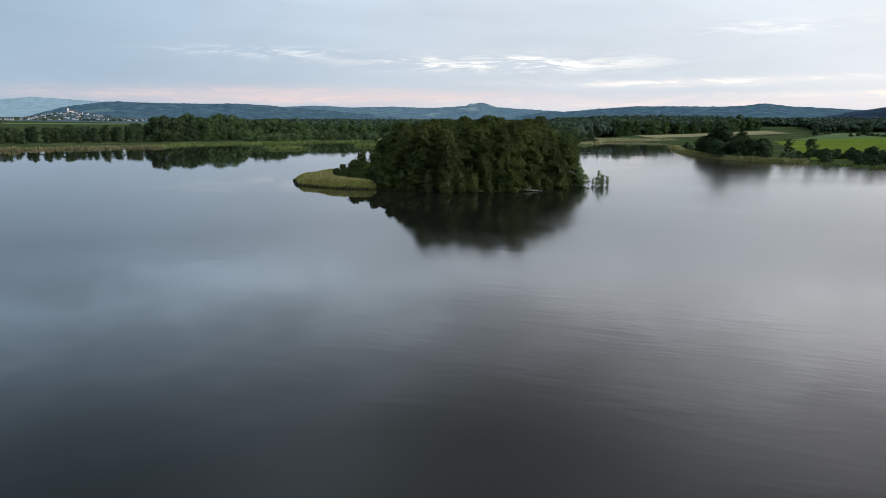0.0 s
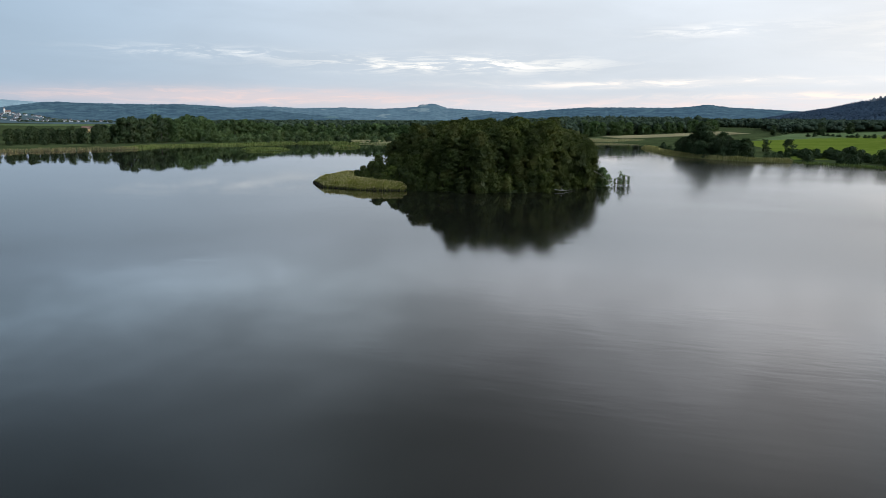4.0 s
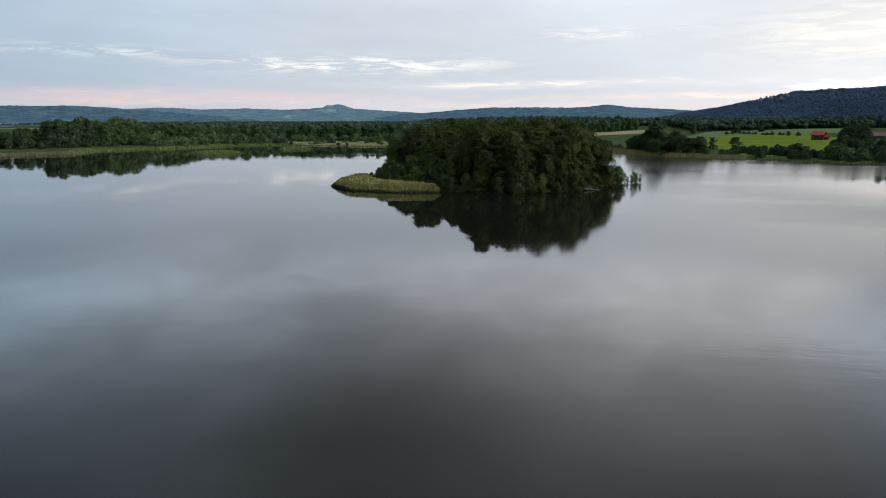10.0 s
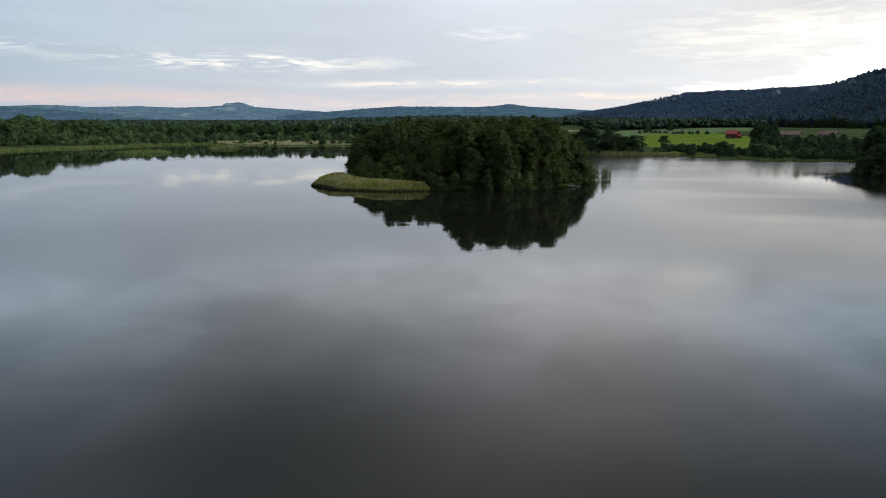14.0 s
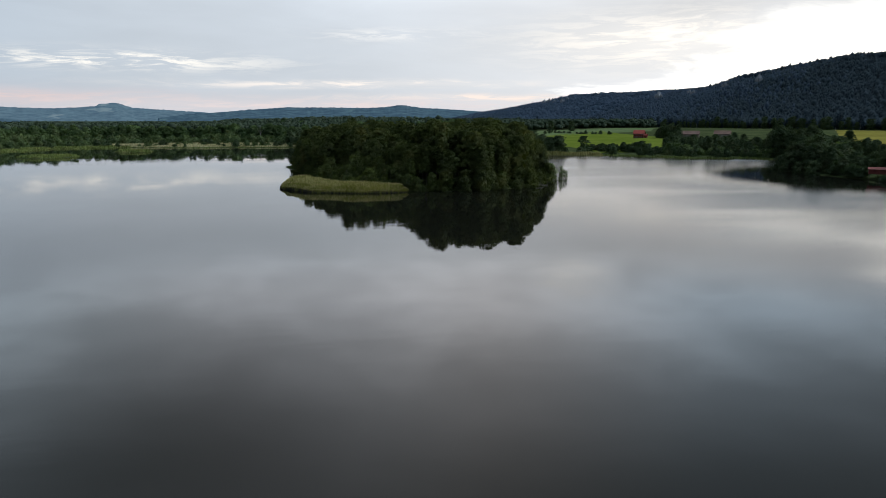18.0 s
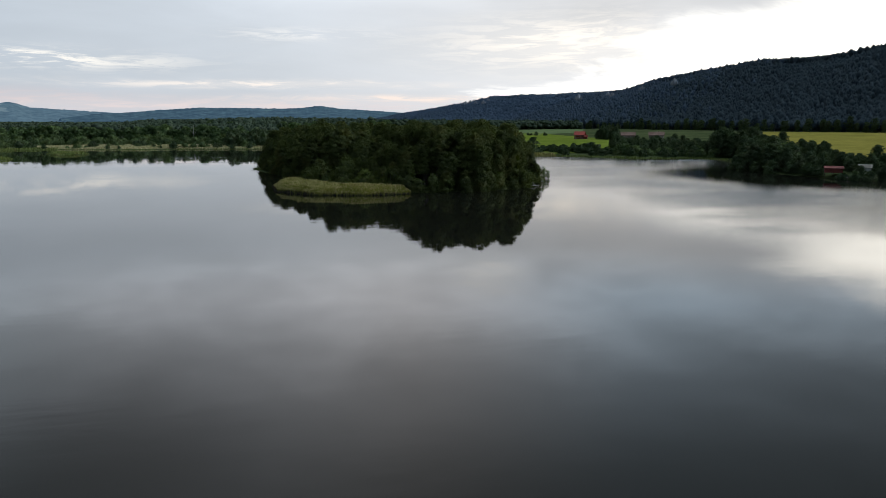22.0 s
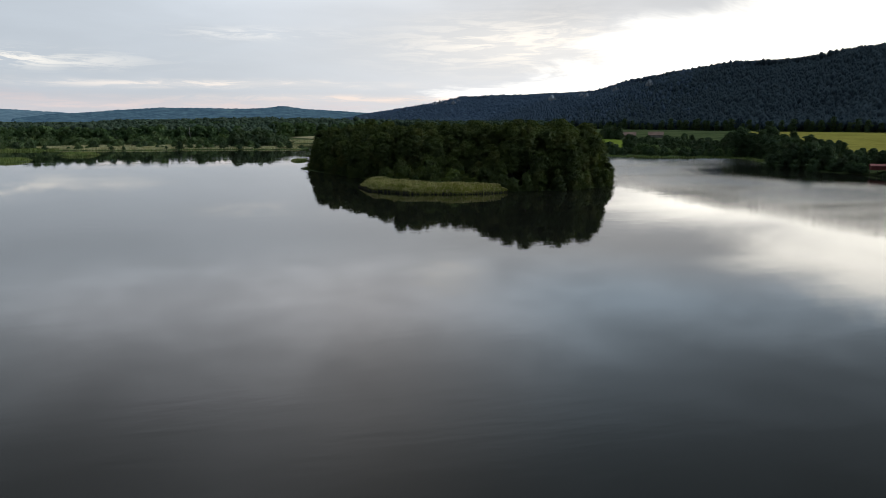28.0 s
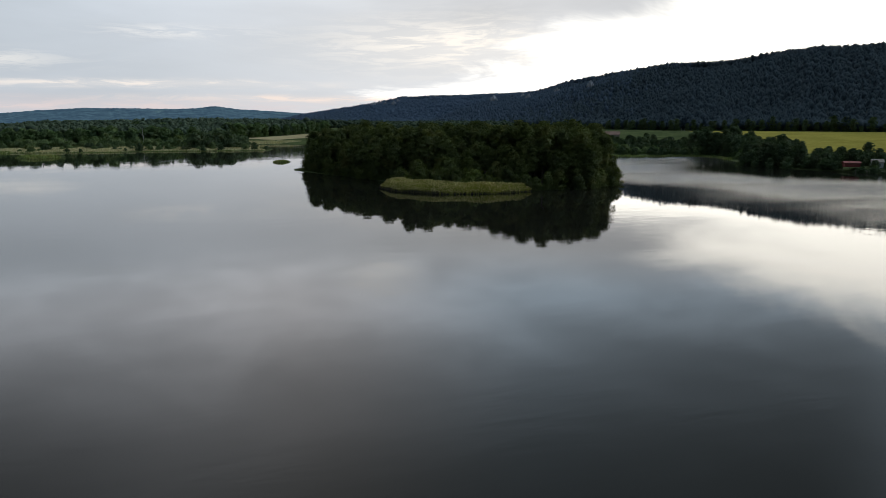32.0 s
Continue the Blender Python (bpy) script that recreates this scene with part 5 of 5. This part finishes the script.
water_bush = Kinds([bush("water_bush", 300 + k, h, r, MAT_LEAF_WILLOW, "sparse pale green willow bush standing in the shallow water", "water bushes", 24, 14, 0.21, ragged=0.8)
                    for k, (h, r) in enumerate(((5.2, 1.2), (4.0, 1.1)))])
spread = bush("water_bush", 320, 6.0, 2.8, MAT_LEAF_WILLOW, "open pale green bush overhanging the water at the island's end", "water bushes", 44, 34, 0.34, ragged=0.5)
spread.matrix_basis = pose(55.5, 222.5, 0)
for x, y, s in ((62, 226, 1.0), (63.2, 227.2, 0.9), (61, 224.8, 0.75), (64.6, 226.4, 0.8), (62.8, 225, 0.7), (60.2, 226.2, 0.6)):
    water_bush.put(rng, x, y, s, z=-0.1)


bank_bush = Kinds([bush("bank_bush", 340 + k, h, r, MAT_LEAF_BUSH, "light yellow-green bush growing out of the reed bank", "bank bushes", 50, 50, 0.28)
                   for k, (h, r) in enumerate(((5.0, 3.0), (4.0, 2.6)))])


def dead_branch(name, label, points, r0, twigs, seed):
    """A bare fallen bough with side twigs."""
    rg = np.random.default_rng(seed)
    root = tagged(new(name), label, "branch")
    pts = np.array(points, float)
    part("bough", mesh_from("bough", *tube(pts, np.linspace(r0, r0 * 0.3, len(pts)), 7), MAT_DEADWOOD, True), MAT_DEADWOOD, root)
    for k in range(twigs):
        i = int(rg.integers(0, len(pts) - 1))
        a = pts[i] + (pts[i + 1] - pts[i]) * rg.random()
        d = rg.normal(0, 1, 3)
        d[2] = abs(d[2]) * 0.8
        b = a + d / np.linalg.norm(d) * rg.uniform(0.8, 2.2)
        part("twig", mesh_from("twig", *tube([a, (a + b) / 2 + rg.normal(0, 0.1, 3), b], [r0 * 0.35, r0 * 0.25, 0.02], 5), MAT_DEADWOOD, True), MAT_DEADWOOD, root)
    return root


for x, y, s in ((-19.2, 231, 0.62), (-16.2, 224, 0.7), (-13.1, 221, 0.85), (-22.5, 240, 0.55), (-10.5, 222.5, 1.0), (-8, 215, 0.8), (-20, 245, 0.8)):
    bank_bush.put(rng, x, y, s)
dead_branch("fallen_bough", "bleached fallen bough reaching into the water", [(38, 203.5, 0.6), (40, 203, 0.4), (42, 204, 0.2), (43.5, 205, 0.05)], 0.11, 5, 1)
dead_branch("fallen_bough", "bleached dead tree leaning over the water", [(-10, 334, 1.9), (-11.5, 333.6, 1.3), (-13, 333, 0.6), (-13.8, 332.6, 0.05)], 0.16, 3, 2)
dead_branch("fallen_bough", "pale dead branches hanging out of the island's foliage", [(52, 219, 5.0), (54, 219.5, 4.0), (56.5, 220, 2.2), (58, 221, 0.2)], 0.06, 6, 3)
dead_branch("fallen_bough", "grey dead branches at the island's edge", [(58, 233, 2.5), (60, 232, 1.5), (62, 231, 0.3)], 0.10, 5, 4)


snag = tagged(new("dead_tree"), "pale bare dead tree at the edge of the far wood", "tree")
snag.matrix_basis = pose(40, 719, float(ground_z(np.array(40), np.array(719))))
part("trunk", mesh_from("trunk", *tube([(0, 0, -0.5), (0.2, 0, 6), (0.0, 0.3, 12), (0.5, 0.1, 17)], [0.24, 0.20, 0.14, 0.04], 7), MAT_DEADWOOD, True), MAT_DEADWOOD, snag)
for z0, a, ln in ((7.5, 0.4, 4.5), (9.0, 3.3, 4.0), (11.0, 1.2, 3.6), (12.0, 4.4, 3.2), (13.5, 2.5, 2.4)):
    tip = np.array([math.cos(a) * ln * 0.8, math.sin(a) * ln * 0.8, z0 + ln])
    part("limb", mesh_from("limb", *tube([(0.1, 0.1, z0), (tip[0] * 0.5, tip[1] * 0.5, z0 + ln * 0.4), tip], [0.10, 0.08, 0.03], 5), MAT_DEADWOOD, True), MAT_DEADWOOD, snag)


# ---- rocks and pale trunks on the wooded ridge ----
def rock(seed, w, h):
    rg = np.random.default_rng(seed)
    bm = bmesh.new()
    bmesh.ops.create_icosphere(bm, subdivisions=3, radius=1.0)
    for q in bm.verts:
        c = q.co
        k = 1 + 0.30 * noise.noise(c * 1.7 + Vector((seed, 0, 0))) + 0.14 * noise.noise(c * 4.5 + Vector((0, seed, 0)))
        q.co = Vector((c.x * w * k, c.y * w * 0.7 * k, c.z * h * k))
    return bm


crag = tagged(new("crag"), "pale sandstone crag standing out of the ridge forest", "rock", "crags")
part("rock", rock(3, 5, 11), MAT_ROCK, crag)
part("rock", rock(8, 4, 8), MAT_ROCK, crag).matrix_basis = pose(6, 3, -2)
part("rock", rock(5, 3, 7), MAT_ROCK, crag).matrix_basis = pose(-6, -2, -1)
first = True
for k in range(16):
    y = float(rng.choice([rng.uniform(900, 1260), rng.uniform(1820, 2060)]))
    x = float(np.interp(y, RIDGE_Y, RIDGE_X)) - rng.uniform(45, 110)
    zz = float(ground_z(np.array(x), np.array(y))) + 11
    m = pose(x, y, zz, 0, 0, rng.uniform(0, 360))
    s = float(rng.uniform(0.6, 1.25)) * (0.9 if y < 1500 else 0.8)
    if first:
        crag.matrix_basis, made, first = m, crag, False
    else:
        made = copy_thing(crag, m)
    made.scale = (s, s, s)
birch = tagged(new("birch_tree"), "pale bare-trunked birch at the foot of the ridge", "tree", "ridge birches")
part("trunk", mesh_from("trunk", *tube([(0, 0, -1), (0.2, 0, 6), (0.1, 0.2, 11), (0.5, 0.1, 15)], [0.26, 0.22, 0.16, 0.05], 7), MAT_BIRCH, True), MAT_BIRCH, birch)
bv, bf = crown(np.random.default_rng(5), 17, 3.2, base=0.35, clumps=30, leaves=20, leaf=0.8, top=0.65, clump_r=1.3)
part("crown", mesh_from("crown", bv, bf, MAT_HAZED_HILL), MAT_HAZED_HILL, birch)
first = True
for k in range(44):
    y = rng.uniform(330, 1150)
    x = float(np.interp(y, [300, 560, 1000, 1700], [588, 598, 688, 858])) + rng.uniform(-6, 10)
    m = pose(x, y, float(ground_z(np.array(x), np.array(y))), 0, 0, rng.uniform(0, 360))
    if first:
        birch.matrix_basis, first = m, False
    else:
        copy_thing(birch, m)
